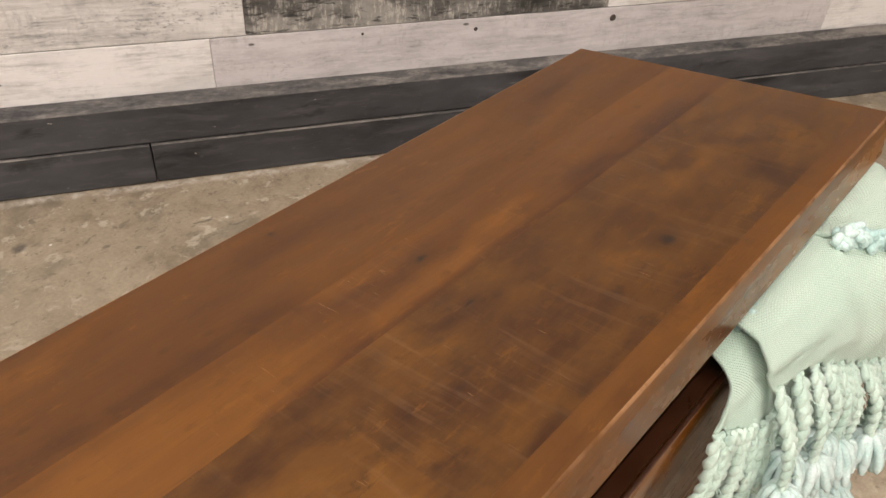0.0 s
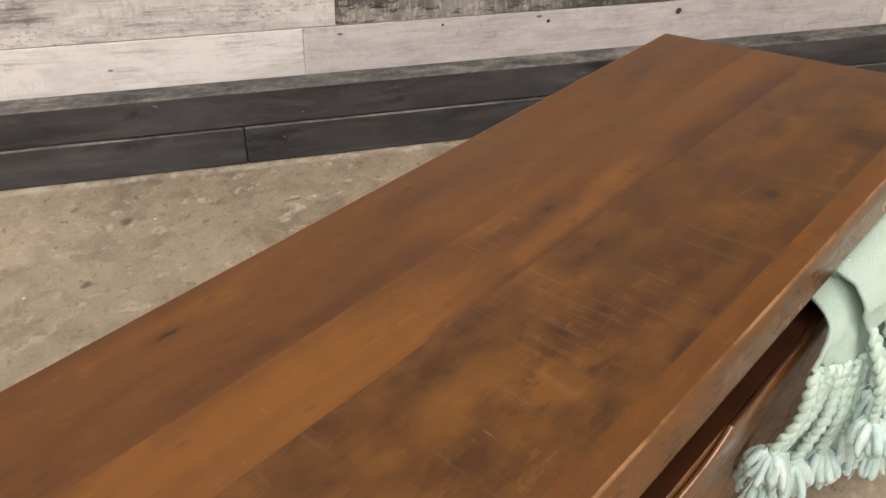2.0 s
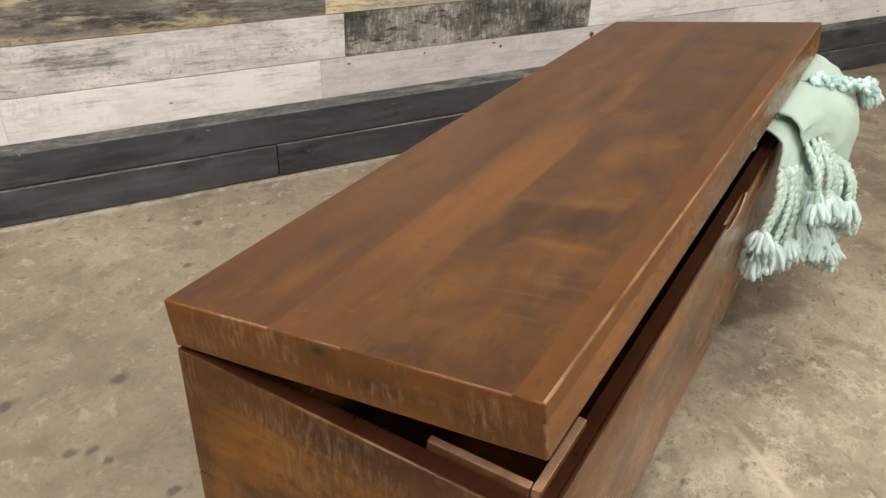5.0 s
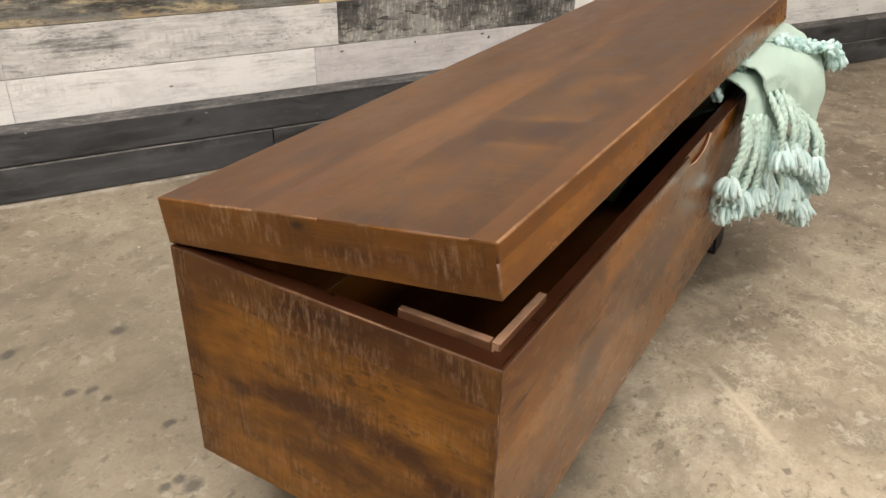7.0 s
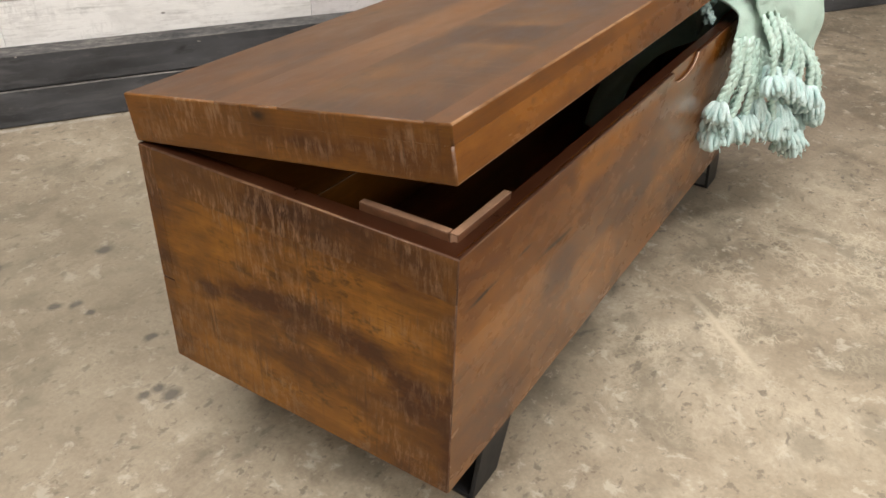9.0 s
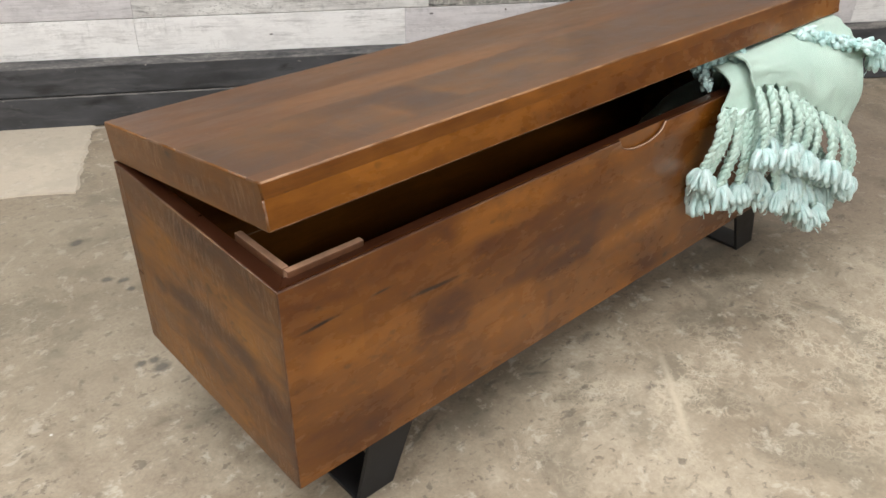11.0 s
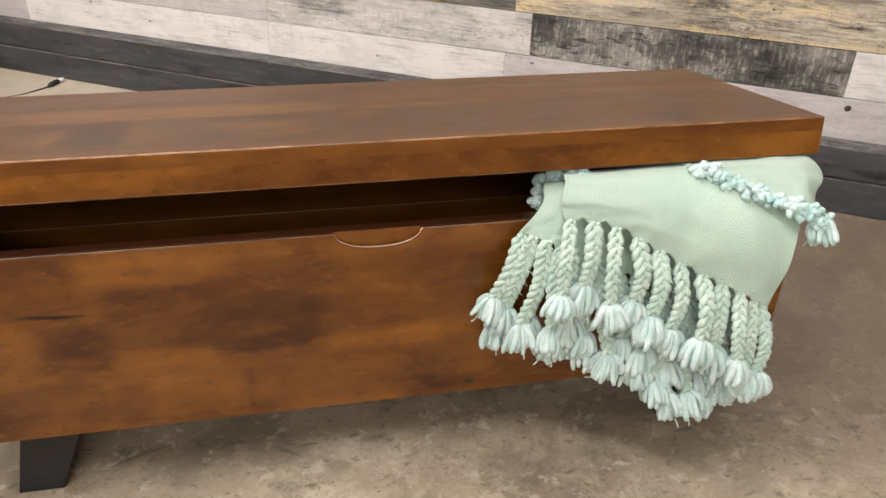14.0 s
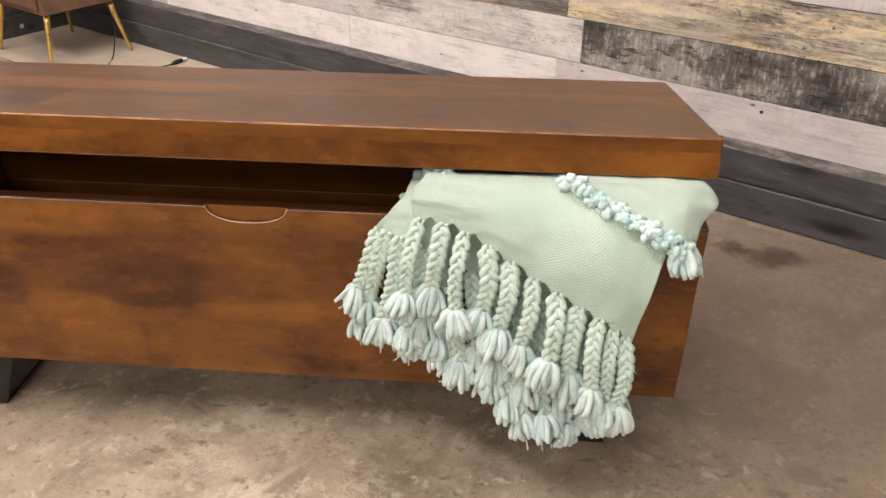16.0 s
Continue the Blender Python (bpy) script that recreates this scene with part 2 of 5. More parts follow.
def wall_laminate(name, pale, mid, dark, stops, speck=0.25, tint=None, tint_at=0.6, gloss=0.5, lines=0.30, edge=None):
    """Weathered-board panel: fine grain lines, cloudy stains and dark specks. edge: a colour worn in along the lower edge."""
    m = Nodes(name)
    obj = m.coords("Object")
    at = m.moved_by_own(obj, 29.0)
    soft = m.shift(at, m.noise(at, 7.0, 4.0, colour=True), 0.022)
    fine = m.noise(m.mapped(soft, (9.0, 60.0, 170.0)), 1.0, 5.0, 0.62)
    blot = m.noise(m.mapped(soft, (11.0, 14.0, 26.0)), 1.0, 9.0, 0.70)
    big = m.noise(m.mapped(soft, (3.2, 5.0, 9.0), (2, 5, 1)), 1.0, 4.0, 0.55)
    tonal = m.maths("ADD", m.maths("MULTIPLY", fine, lines), m.maths("MULTIPLY", blot, 0.72 - lines))
    tonal = m.maths("ADD", tonal, m.maths("MULTIPLY", big, 0.28))
    colour = m.ramp(tonal, (stops[0], dark), (stops[1], mid), (stops[2], pale))
    if tint is not None:
        patch = m.noise(m.mapped(soft, (5.0, 9.0, 30.0), (4, 2, 7)), 1.0, 7.0, 0.7)
        colour = m.mix(m.ramp(patch, (tint_at - 0.06, 0.0), (tint_at + 0.05, 0.85)), colour, tint)
    if edge is not None:
        axes = m.nt.nodes.new("ShaderNodeSeparateXYZ")
        m.put(axes.inputs[0], obj)
        low = m.maths("ADD", axes.outputs[2], m.maths("MULTIPLY", m.maths("SUBTRACT", blot, 0.5), 0.09))
        colour = m.mix(m.ramp(low, (-0.004, 0.75), (0.012, 0.0)), colour, edge)
    saw = m.noise(m.mapped(at, (95.0, 9.0, 30.0), rot=(0, 16, 0)), 1.0, 4.0, 0.65)
    where = m.noise(m.mapped(at, (5.0, 9.0, 11.0), (1, 6, 3)), 1.0, 4.0, 0.6)
    colour = m.mix(m.maths("MULTIPLY", m.ramp(saw, (0.52, 0.0), (0.68, 0.34)), m.ramp(where, (0.48, 0.0), (0.62, 1.0))), colour, dark)
    grit = m.noise(m.mapped(at, (80.0, 90.0, 190.0)), 1.0, 6.0, 0.76)
    where = m.noise(m.mapped(at, (7.0, 9.0, 20.0), (8, 2, 3)), 1.0, 5.0, 0.65)
    grit = m.maths("MULTIPLY", m.ramp(grit, (0.54, 0.0), (0.61, 1.0)), m.ramp(where, (0.43, 0.0), (0.57, 1.0)))
    colour = m.mix(m.maths("MULTIPLY", grit, speck * 2.2), colour, dark)
    flake = m.noise(m.mapped(at, (48.0, 60.0, 170.0), (6, 4, 2)), 1.0, 6.0, 0.76)
    colour = m.mix(m.maths("MULTIPLY", m.ramp(flake, (0.55, 0.0), (0.61, 0.75)), m.ramp(where, (0.36, 1.0), (0.54, 0.25))), colour, [min(0.85, c * 1.08) for c in pale])
    smudge = m.noise(m.mapped(soft, (5.0, 9.0, 15.0), (3, 9, 4)), 1.0, 6.0, 0.62, 0.4)
    colour = m.mix(m.maths("MULTIPLY", m.ramp(smudge, (0.50, 0.0), (0.64, 1.0)), 0.60), colour, mid)
    wash = m.noise(m.mapped(soft, (3.5, 9.0, 22.0), (8, 1, 2)), 1.0, 5.0, 0.6)
    colour = m.mix(m.maths("MULTIPLY", m.ramp(wash, (0.53, 0.0), (0.64, 1.0)), 0.5), colour, pale)
    holes = m.voronoi(m.mapped(at, (6.0, 9.0, 13.0)), 1.0, "F1", "Distance")
    colour = m.mix(m.ramp(holes, (0.028, 0.8), (0.048, 0.0)), colour, (0.035, 0.028, 0.022))
    rough = m.ramp(blot, (0.3, gloss - 0.08), (0.7, gloss + 0.12))
    return m.done(colour, rough, m.bump(m.maths("ADD", fine, blot), 0.25, 0.001), spec=0.4)


def charred_laminate(name):
    """Near-black board with pale scraped flecks and sooty dashes."""
    m = Nodes(name)
    at = m.moved_by_own(m.coords("Object"), 29.0)
    soft = m.shift(at, m.noise(at, 9.0, 4.0, colour=True), 0.02)
    cloud = m.noise(m.mapped(soft, (7.0, 9.0, 14.0)), 1.0, 7.0, 0.65)
    fleck = m.noise(m.mapped(soft, (125.0, 60.0, 26.0), rot=(0, 16, 0)), 1.0, 6.0, 0.74)
    small = m.noise(m.mapped(soft, (130.0, 60.0, 110.0)), 1.0, 4.0, 0.7)
    dash = m.noise(m.mapped(soft, (22.0, 60.0, 95.0), (3, 1, 8)), 1.0, 5.0, 0.7)
    colour = m.ramp(cloud, (0.34, (0.034, 0.034, 0.031)), (0.48, (0.105, 0.102, 0.095)), (0.64, (0.30, 0.29, 0.27)))
    pale = m.maths("MULTIPLY", m.ramp(fleck, (0.50, 0.0), (0.59, 1.0)), m.ramp(small, (0.40, 0.15), (0.58, 1.0)))
    pale = m.maths("MULTIPLY", pale, m.ramp(cloud, (0.36, 0.2), (0.56, 1.0)))
    colour = m.mix(m.maths("MULTIPLY", pale, 0.75), colour, (0.56, 0.54, 0.49))
    colour = m.mix(m.ramp(dash, (0.56, 0.0), (0.64, 0.85)), colour, (0.016, 0.016, 0.015))
    return m.done(colour, 0.55, m.bump(fleck, 0.2, 0.001), spec=0.4)


def black_paint(name, level=0.038):
    """Dull black paint over rough sawn timber, dusty, chipped here and there."""
    m = Nodes(name)
    at = m.moved_by_own(m.coords("Object"), 17.0)
    soft = m.shift(at, m.noise(at, 5.0, 3.0, colour=True), 0.05)
    grain = m.noise(m.mapped(soft, (4.0, 40.0, 48.0)), 1.0, 6.0, 0.65)
    cloud = m.noise(m.mapped(soft, (5.0, 9.0, 12.0)), 1.0, 4.0, 0.6)
    colour = m.ramp(cloud, (0.3, (level * 0.75, level * 0.78, level * 0.86)), (0.7, (level * 1.9, level * 1.93, level * 2.1)))
    dust = m.noise(m.mapped(at, (30.0, 60.0, 60.0)), 1.0, 5.0, 0.7)
    colour = m.mix(m.ramp(grain, (0.50, 0.0), (0.68, 0.42)), colour, (0.12, 0.12, 0.125))
    colour = m.mix(m.ramp(dust, (0.60, 0.0), (0.70, 0.25)), colour, (0.16, 0.155, 0.15))
    bent = m.shift(at, m.noise(at, 9.0, 3.0, colour=True), 0.05)
    knot = m.voronoi(m.mapped(bent, (2.6, 9.0, 11.0)), 1.0, "F1", "Distance")
    colour = m.mix(m.ramp(knot, (0.08, 0.80), (0.22, 0.0)), colour, (0.006, 0.006, 0.006))
    swirl = m.noise(m.mapped(bent, (5.0, 20.0, 24.0), (3, 1, 6)), 1.0, 5.0, 0.6)
    colour = m.mix(m.ramp(swirl, (0.58, 0.0), (0.68, 0.65)), colour, (0.008, 0.008, 0.009))
    chip = m.noise(m.mapped(at, (46.0, 46.0, 80.0), (5, 1, 2)), 1.0, 3.0, 0.6)
    colour = m.mix(m.ramp(chip, (0.735, 0.0), (0.755, 0.75)), colour, (0.45, 0.42, 0.38))
    scrape = m.noise(m.mapped(at, (11.0, 40.0, 150.0), (8, 3, 2)), 1.0, 4.0, 0.65)
    colour = m.mix(m.ramp(scrape, (0.70, 0.0), (0.76, 0.55)), colour, (0.30, 0.28, 0.26))
    rough = m.ramp(cloud, (0.3, 0.42), (0.7, 0.62))
    return m.done(colour, rough, m.bump(m.maths("ADD", grain, m.maths("MULTIPLY", dust, 0.4)), 0.35, 0.002), spec=0.4)


def dusty_paint(name):
    """The upward side of black painted timber: patchy pale dust over the paint, rubbed bare in streaks."""
    m = Nodes(name)
    at = m.moved_by_own(m.coords("Object"), 11.0)
    soft = m.shift(at, m.noise(at, 8.0, 4.0, colour=True), 0.05)
    drift = m.noise(m.mapped(soft, (5.0, 40.0, 30.0)), 1.0, 6.0, 0.66)
    grit = m.noise(m.mapped(at, (60.0, 130.0, 130.0)), 1.0, 5.0, 0.72)
    tonal = m.maths("ADD", m.maths("MULTIPLY", drift, 0.7), m.maths("MULTIPLY", grit, 0.3))
    colour = m.ramp(tonal, (0.36, (0.036, 0.036, 0.038)), (0.50, (0.098, 0.093, 0.090)), (0.62, (0.21, 0.195, 0.18)))
    return m.done(colour, 0.8, m.bump(grit, 0.25, 0.001), spec=0.3)


FLOOR_SPOTS = [(0.051, 0.770, 0.016), (0.073, 0.751, 0.015), (0.072, 0.715, 0.012), (0.085, 0.588, 0.013), (-0.008, 0.493, 0.014),
               (0.013, 0.485, 0.015), (0.017, 0.462, 0.020), (0.204, 0.848, 0.022), (0.057, 0.945, 0.02), (0.66, 1.136, 0.016),
               (0.52, 1.02, 0.012)]


def concrete(name, fair=1.0, spots=(), scrawl=True):
    """Old ground concrete floor: mottled, pitted, scuffed, with oily spots."""
    m = Nodes(name)
    at = m.world_place()
    soft = m.shift(at, m.noise(at, 4.0, 4.0, colour=True), 0.12)
    cloud = m.noise(soft, 2.6, 7.0, 0.62)
    mottle = m.noise(soft, 19.0, 7.0, 0.68)
    grit = m.noise(at, 150.0, 4.0, 0.7)
    tonal = m.maths("ADD", m.maths("MULTIPLY", cloud, 0.6), m.maths("MULTIPLY", mottle, 0.4))
    colour = m.ramp(tonal, (0.39, (0.185 * fair, 0.148 * fair, 0.104 * fair)), (0.465, (0.282 * fair, 0.230 * fair, 0.168 * fair)),
                    (0.54, (0.338 * fair, 0.282 * fair, 0.208 * fair)), (0.63, (0.43 * fair, 0.368 * fair, 0.28 * fair)))
    colour = m.mix(1.0, colour, m.ramp(grit, (0.3, 0.86), (0.7, 1.12)), "MULTIPLY")
    blot = m.noise(m.mapped(soft, loc=(3, 7, 0)), 7.5, 5.0, 0.6)
    colour = m.mix(m.ramp(blot, (0.52, 0.0), (0.61, 0.48)), colour, (0.120, 0.106, 0.078))
    flake = m.noise(m.mapped(soft, loc=(9, 4, 0)), 30.0, 6.0, 0.7)
    colour = m.mix(m.ramp(flake, (0.57, 0.0), (0.64, 0.62)), colour, (0.50, 0.45, 0.37))
    pit = m.noise(m.mapped(at, loc=(1, 2, 0)), 44.0, 4.0, 0.65)
    colour = m.mix(m.ramp(pit, (0.60, 0.0), (0.66, 0.62)), colour, (0.10, 0.085, 0.066))
    if scrawl:
        # pale crazing rubbed into the surface
        bent = m.shift(at, m.noise(at, 26.0, 5.0, 0.65, colour=True), 0.045)
        lines = []
        for k, (sc, wide) in enumerate(((17.0, 0.055), (34.0, 0.07))):
            n = m.voronoi(m.mapped(bent, (1.0, 1.35, 1.0), (k * 3.1, k * 1.7, 0), (0, 0, 25 * k)), sc, "DISTANCE_TO_EDGE")
            lines.append(m.ramp(n, (0.0, 1.0), (wide, 0.0)))
        for k, (sc, wide) in enumerate(((8.0, 0.010), (15.0, 0.016), (26.0, 0.022))):
            n = m.noise(m.mapped(bent, (1.0, 1.3, 1.0), (k * 3.1, k * 1.7, 0), (0, 0, 35 * k)), sc, 1.0, 0.5, 0.9)
            n = m.maths("ABSOLUTE", m.maths("SUBTRACT", n, 0.5))
            lines.append(m.ramp(n, (wide * 0.35, 1.0), (wide, 0.0)))
        where = m.noise(m.mapped(at, loc=(-0.6, 0.1, 0)), 9.0, 6.0, 0.70)
        scuff = m.maths("MULTIPLY", m.most(lines), m.ramp(where, (0.46, 0.0), (0.56, 1.0)))
        near = m.most([m.spot(at, (0.60, -0.13, 0), (0.34, 0.22, 1), 0.2), m.spot(at, (0.95, -0.30, 0), (0.45, 0.35, 1), 0.1)])
        scuff = m.maths("MULTIPLY", scuff, m.maths("ADD", 0.08, m.maths("MULTIPLY", near, 0.50)))
        streaky = m.mapped(m.shift(at, m.noise(at, 30.0, 4.0, 0.65, colour=True), 0.022), loc=(-0.011, -0.011, -0.011))
        scuff = m.maths("MAXIMUM", scuff, m.maths("MULTIPLY", m.spot(streaky, (0.595, -0.148, 0), (0.135, 0.011, 1), 0.2, 46), 0.75))
        chipped = m.maths("MULTIPLY", m.spot(streaky, (0.789, 1.222, 0), (1.9, 0.014, 1), 0.3, -31), m.ramp(flake, (0.42, 0.15), (0.56, 0.75)))
        colour = m.mix(chipped, colour, (0.50, 0.46, 0.40))
        dirt = m.most([m.spot(streaky, (0.222, 1.352, 0), (0.19, 0.012, 1), 0.35, 59), m.spot(streaky, (0.17, 1.28, 0), (0.05, 0.018, 1), 0.2, 40),
                       m.spot(streaky, (0.245, 0.066, 0), (0.065, 0.0035, 1), 0.2, 20), m.spot(streaky, (0.395, 0.072, 0), (0.016, 0.006, 1), 0.2, 0),
                       m.spot(streaky, (0.47, 0.040, 0), (0.032, 0.005, 1), 0.2, -35), m.spot(streaky, (0.505, 0.046, 0), (0.022, 0.004, 1), 0.2, 10),
                       m.spot(streaky, (0.61, 0.044, 0), (0.03, 0.012, 1), 0.2, 0), m.spot(streaky, (0.588, -0.107, 0), (0.016, 0.007, 1), 0.2, -20),
                       m.spot(streaky, (0.96, 0.04, 0), (0.020, 0.008, 1), 0.2, 40), m.spot(streaky, (1.106, -0.02, 0), (0.022, 0.006, 1), 0.2, 10)])
        colour = m.mix(m.maths("MULTIPLY", dirt, 0.70), colour, (0.070, 0.066, 0.058))
        # small oblong pits, thicker in places
        flaw = m.noise(m.mapped(soft, (34.0, 62.0, 1.0), (4, 9, 0), (0, 0, 20)), 1.0, 4.0, 0.6)
        thick = m.noise(m.mapped(at, loc=(2.6, 5.1, 0)), 5.0, 4.0, 0.6)
        colour = m.mix(m.maths("MULTIPLY", m.ramp(flaw, (0.59, 0.0), (0.66, 1.0)), m.ramp(thick, (0.42, 0.08), (0.60, 0.80))), colour, (0.115, 0.100, 0.080))
        # slightly paler, warmer zone in front of the bench
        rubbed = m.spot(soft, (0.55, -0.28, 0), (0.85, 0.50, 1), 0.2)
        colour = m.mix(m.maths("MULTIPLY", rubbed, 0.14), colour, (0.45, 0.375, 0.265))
        # weaker light behind the bench, put into the floor's colour as a darker zone
        dim_behind = m.spot(soft, (0.12, 0.90, 0), (1.05, 0.68, 1), 0.3)
        colour = m.mix(m.maths("MULTIPLY", dim_behind, 0.55), colour, (0.170, 0.145, 0.102))
        # browner floor on the right, with the light's fall-off mixed into its colour
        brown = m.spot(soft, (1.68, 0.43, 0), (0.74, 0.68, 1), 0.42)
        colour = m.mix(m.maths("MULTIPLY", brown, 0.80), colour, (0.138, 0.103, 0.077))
        colour = m.mix(scuff, colour, (0.58, 0.505, 0.385))
    if spots:
        rag = m.shift(at, m.noise(at, 34.0, 3.0, colour=True), 0.02)
        rag = m.mapped(rag, loc=(-0.01, -0.01, -0.01))
        mask = m.most([m.spot(rag, (x, y, 0), (r, r * 0.8, 1), 0.45) for x, y, r in spots])
        colour = m.mix(m.maths("MULTIPLY", mask, 0.72), colour, (0.055, 0.050, 0.045))
        rag = m.mapped(m.shift(at, m.noise(at, 17.0, 6.0, 0.7, colour=True), 0.13), loc=(-0.065, -0.065, -0.065))
        stain = m.most([m.spot(rag, (1.56, 0.615, 0), (0.095, 0.06, 1), 0.35), m.spot(rag, (1.49, 0.645, 0), (0.06, 0.035, 1), 0.3)])
        colour = m.mix(m.maths("MULTIPLY", stain, 0.85), colour, (0.060, 0.038, 0.026))
    if not scrawl:
        colour = m.mix(0.68, colour, [c * fair for c in (0.350, 0.312, 0.255)])
    chip = m.voronoi(m.mapped(at, loc=(0.3, 0.8, 0)), 9.0, "F1", "Distance")
    colour = m.mix(m.ramp(chip, (0.020, 0.8), (0.032, 0.0)), colour, (0.62, 0.60, 0.55))
    rough = m.ramp(mottle, (0.3, 0.42), (0.7, 0.62))
    height = m.maths("SUBTRACT", m.maths("ADD", m.maths("MULTIPLY", mottle, 0.6), m.maths("MULTIPLY", grit, 0.3)), m.ramp(pit, (0.62, 0.0), (0.72, 0.8)))
    return m.done(colour, rough, m.bump(height, 0.3, 0.002), spec=0.35)


def woven(name, colour_a, colour_b):
    """Loose basket weave in thick cotton yarn, by the cloth's own metres."""
    m = Nodes(name)
    uv = m.coords("UV")
    wob = m.shift(uv, m.noise(uv, 60.0, 2.0, colour=True), 0.0012)
    a = m.nt.nodes.new("ShaderNodeSeparateXYZ")
    m.put(a.inputs[0], wob)
    pitch = 2 * math.pi / 0.0092
    sx = m.maths("SINE", m.maths("MULTIPLY", m.maths("ADD", a.outputs[0], a.outputs[1]), pitch))
    sy = m.maths("SINE", m.maths("MULTIPLY", m.maths("SUBTRACT", a.outputs[0], a.outputs[1]), pitch))
    check = m.maths("MULTIPLY", sx, sy)
    height = m.maths("ADD", m.maths("ABSOLUTE", check), m.maths("MULTIPLY", check, 0.25))
    fuzz = m.noise(uv, 900.0, 2.0, 0.6)
    cloud = m.noise(uv, 9.0, 4.0, 0.6)
    colour = m.mix(m.ramp(cloud, (0.35, 0.0), (0.7, 1.0)), colour_a, colour_b)
    # shade in the hollows between yarns, multiplied into the colour
    colour = m.mix(1.0, colour, m.ramp(height, (0.0, 0.80), (0.40, 0.98), (0.9, 1.04)), "MULTIPLY")
    colour = m.mix(1.0, colour, m.ramp(fuzz, (0.3, 0.92), (0.7, 1.06)), "MULTIPLY")
    return m.done(colour, 0.9, m.bump(m.maths("ADD", height, m.maths("MULTIPLY", fuzz, 0.6)), 0.65, 0.0020), spec=0.15, sheen=0.35)


def yarn(name, colour_a, colour_b):
    m = Nodes(name)
    at = m.coords("Object")
    strand = m.noise(at, 420.0, 3.0, 0.6)
    cloud = m.noise(at, 34.0, 3.0, 0.6)
    colour = m.mix(m.ramp(cloud, (0.35, 0.0), (0.65, 1.0)), colour_a, colour_b)
    colour = m.mix(1.0, colour, m.ramp(strand, (0.3, 0.84), (0.7, 1.08)), "MULTIPLY")
    return m.done(colour, 0.92, m.bump(strand, 0.5, 0.001), spec=0.12, sheen=0.3)


def plain(name, colour, rough=0.5, metal=0.0, spec=0.5, vary=0.12, scale=25.0):
    m = Nodes(name)
    at = m.coords("Object")
    n = m.noise(at, scale, 5.0, 0.6)
    c = m.mix(1.0, colour, m.ramp(n, (0.3, 1.0 - vary), (0.7, 1.0 + vary)), "MULTIPLY")
    return m.done(c, m.ramp(n, (0.3, max(0.05, rough - 0.08)), (0.7, rough + 0.08)), m.bump(n, 0.1, 0.001), metal=metal, spec=spec)


# stain patches and blots, along and across the grain
BACK_SLABS = [(-0.01, 0.20, -0.13, -0.01, 0.05, 0.65), (0.22, 0.62, -0.140, -0.112, 0.020, 0.78), (0.42, 0.62, -0.110, -0.070, 0.03, 0.26), (0.84, 0.96, -0.10, -0.05, 0.04, -0.33),
              (0.70, 0.86, -0.11, -0.06, 0.05, -0.33), (0.05, 0.17, -0.106, -0.094, 0.02, -1.43), (0.30, 0.44, -0.062, -0.022, 0.03, -0.45)]
BACK_BLOTS = [(1.072, -0.052, 0.075, 0.022, 6, 0.98), (0.64, -0.045, 0.06, 0.03, 0, 0.52), (0.20, -0.100, 0.09, 0.016, 8, 0.78), (0.15, -0.080, 0.05, 0.02, 20, 0.65)]
MID_SLABS = [(0.50, 1.17, -0.2195, -0.209, 0.006, 0.98), (0.86, 1.12, -0.215, -0.180, 0.03, 0.45), (0.16, 0.58, -0.205, -0.150, 0.03, -0.65), (0.62, 0.76, -0.212, -0.192, 0.012, -0.78),
             (0.30, 0.62, -0.150, -0.137, 0.01, 0.65), (0.00, 0.12, -0.21, -0.14, 0.03, 0.33)]
MID_BLOTS = [(0.70, -0.170, 0.10, 0.020, 3, 1.3), (0.60, -0.160, 0.07, 0.016, 0, 0.59), (0.835, -0.190, 0.025, 0.016, 0, 0.78), (0.94, -0.205, 0.06, 0.016, 0, 0.91), (0.81, -0.178, 0.06, 0.016, 0, -0.52)]
WIDE_SLABS = [(0.235, 0.312, -0.346, -0.226, 0.007, 1.27), (0.14, 0.235, -0.262, -0.217, 0.010, 0.98), (0.312, 0.335, -0.346, -0.226, 0.006, -0.52), (0.06, 0.14, -0.375, -0.27, 0.04, 0.38),
              (0.60, 1.06, -0.376, -0.362, 0.010, 0.83), (0.36, 0.50, -0.36, -0.27, 0.04, -0.22), (0.216, 0.232, -0.36, -0.265, 0.005, -0.68), (-0.01, 0.03, -0.37, -0.22, 0.02, 0.6),
              (0.40, 0.46, -0.375, -0.30, 0.03, 0.45), (0.45, 0.54, -0.25, -0.217, 0.03, 0.6)]
WIDE_BLOTS = [(0.612, -0.305, 0.065, 0.042, 0, 1.05), (0.99, -0.262, 0.05, 0.020, 0, 1.05), (1.03, -0.352, 0.035, 0.026, 0, 1.42), (0.558, -0.338, 0.022, 0.010, 0, 1.12), (0.53, -0.352, 0.07, 0.02, 10, 0.75),
              (0.70, -0.33, 0.08, 0.03, 0, 0.52), (1.07, -0.29, 0.04, 0.02, -60, 0.75), (0.28, -0.30, 0.05, 0.035, 0, 0.52), (0.67, -0.25, 0.04, 0.012, 0, 0.68), (0.43, -0.33, 0.05, 0.03, 0, 0.6)]
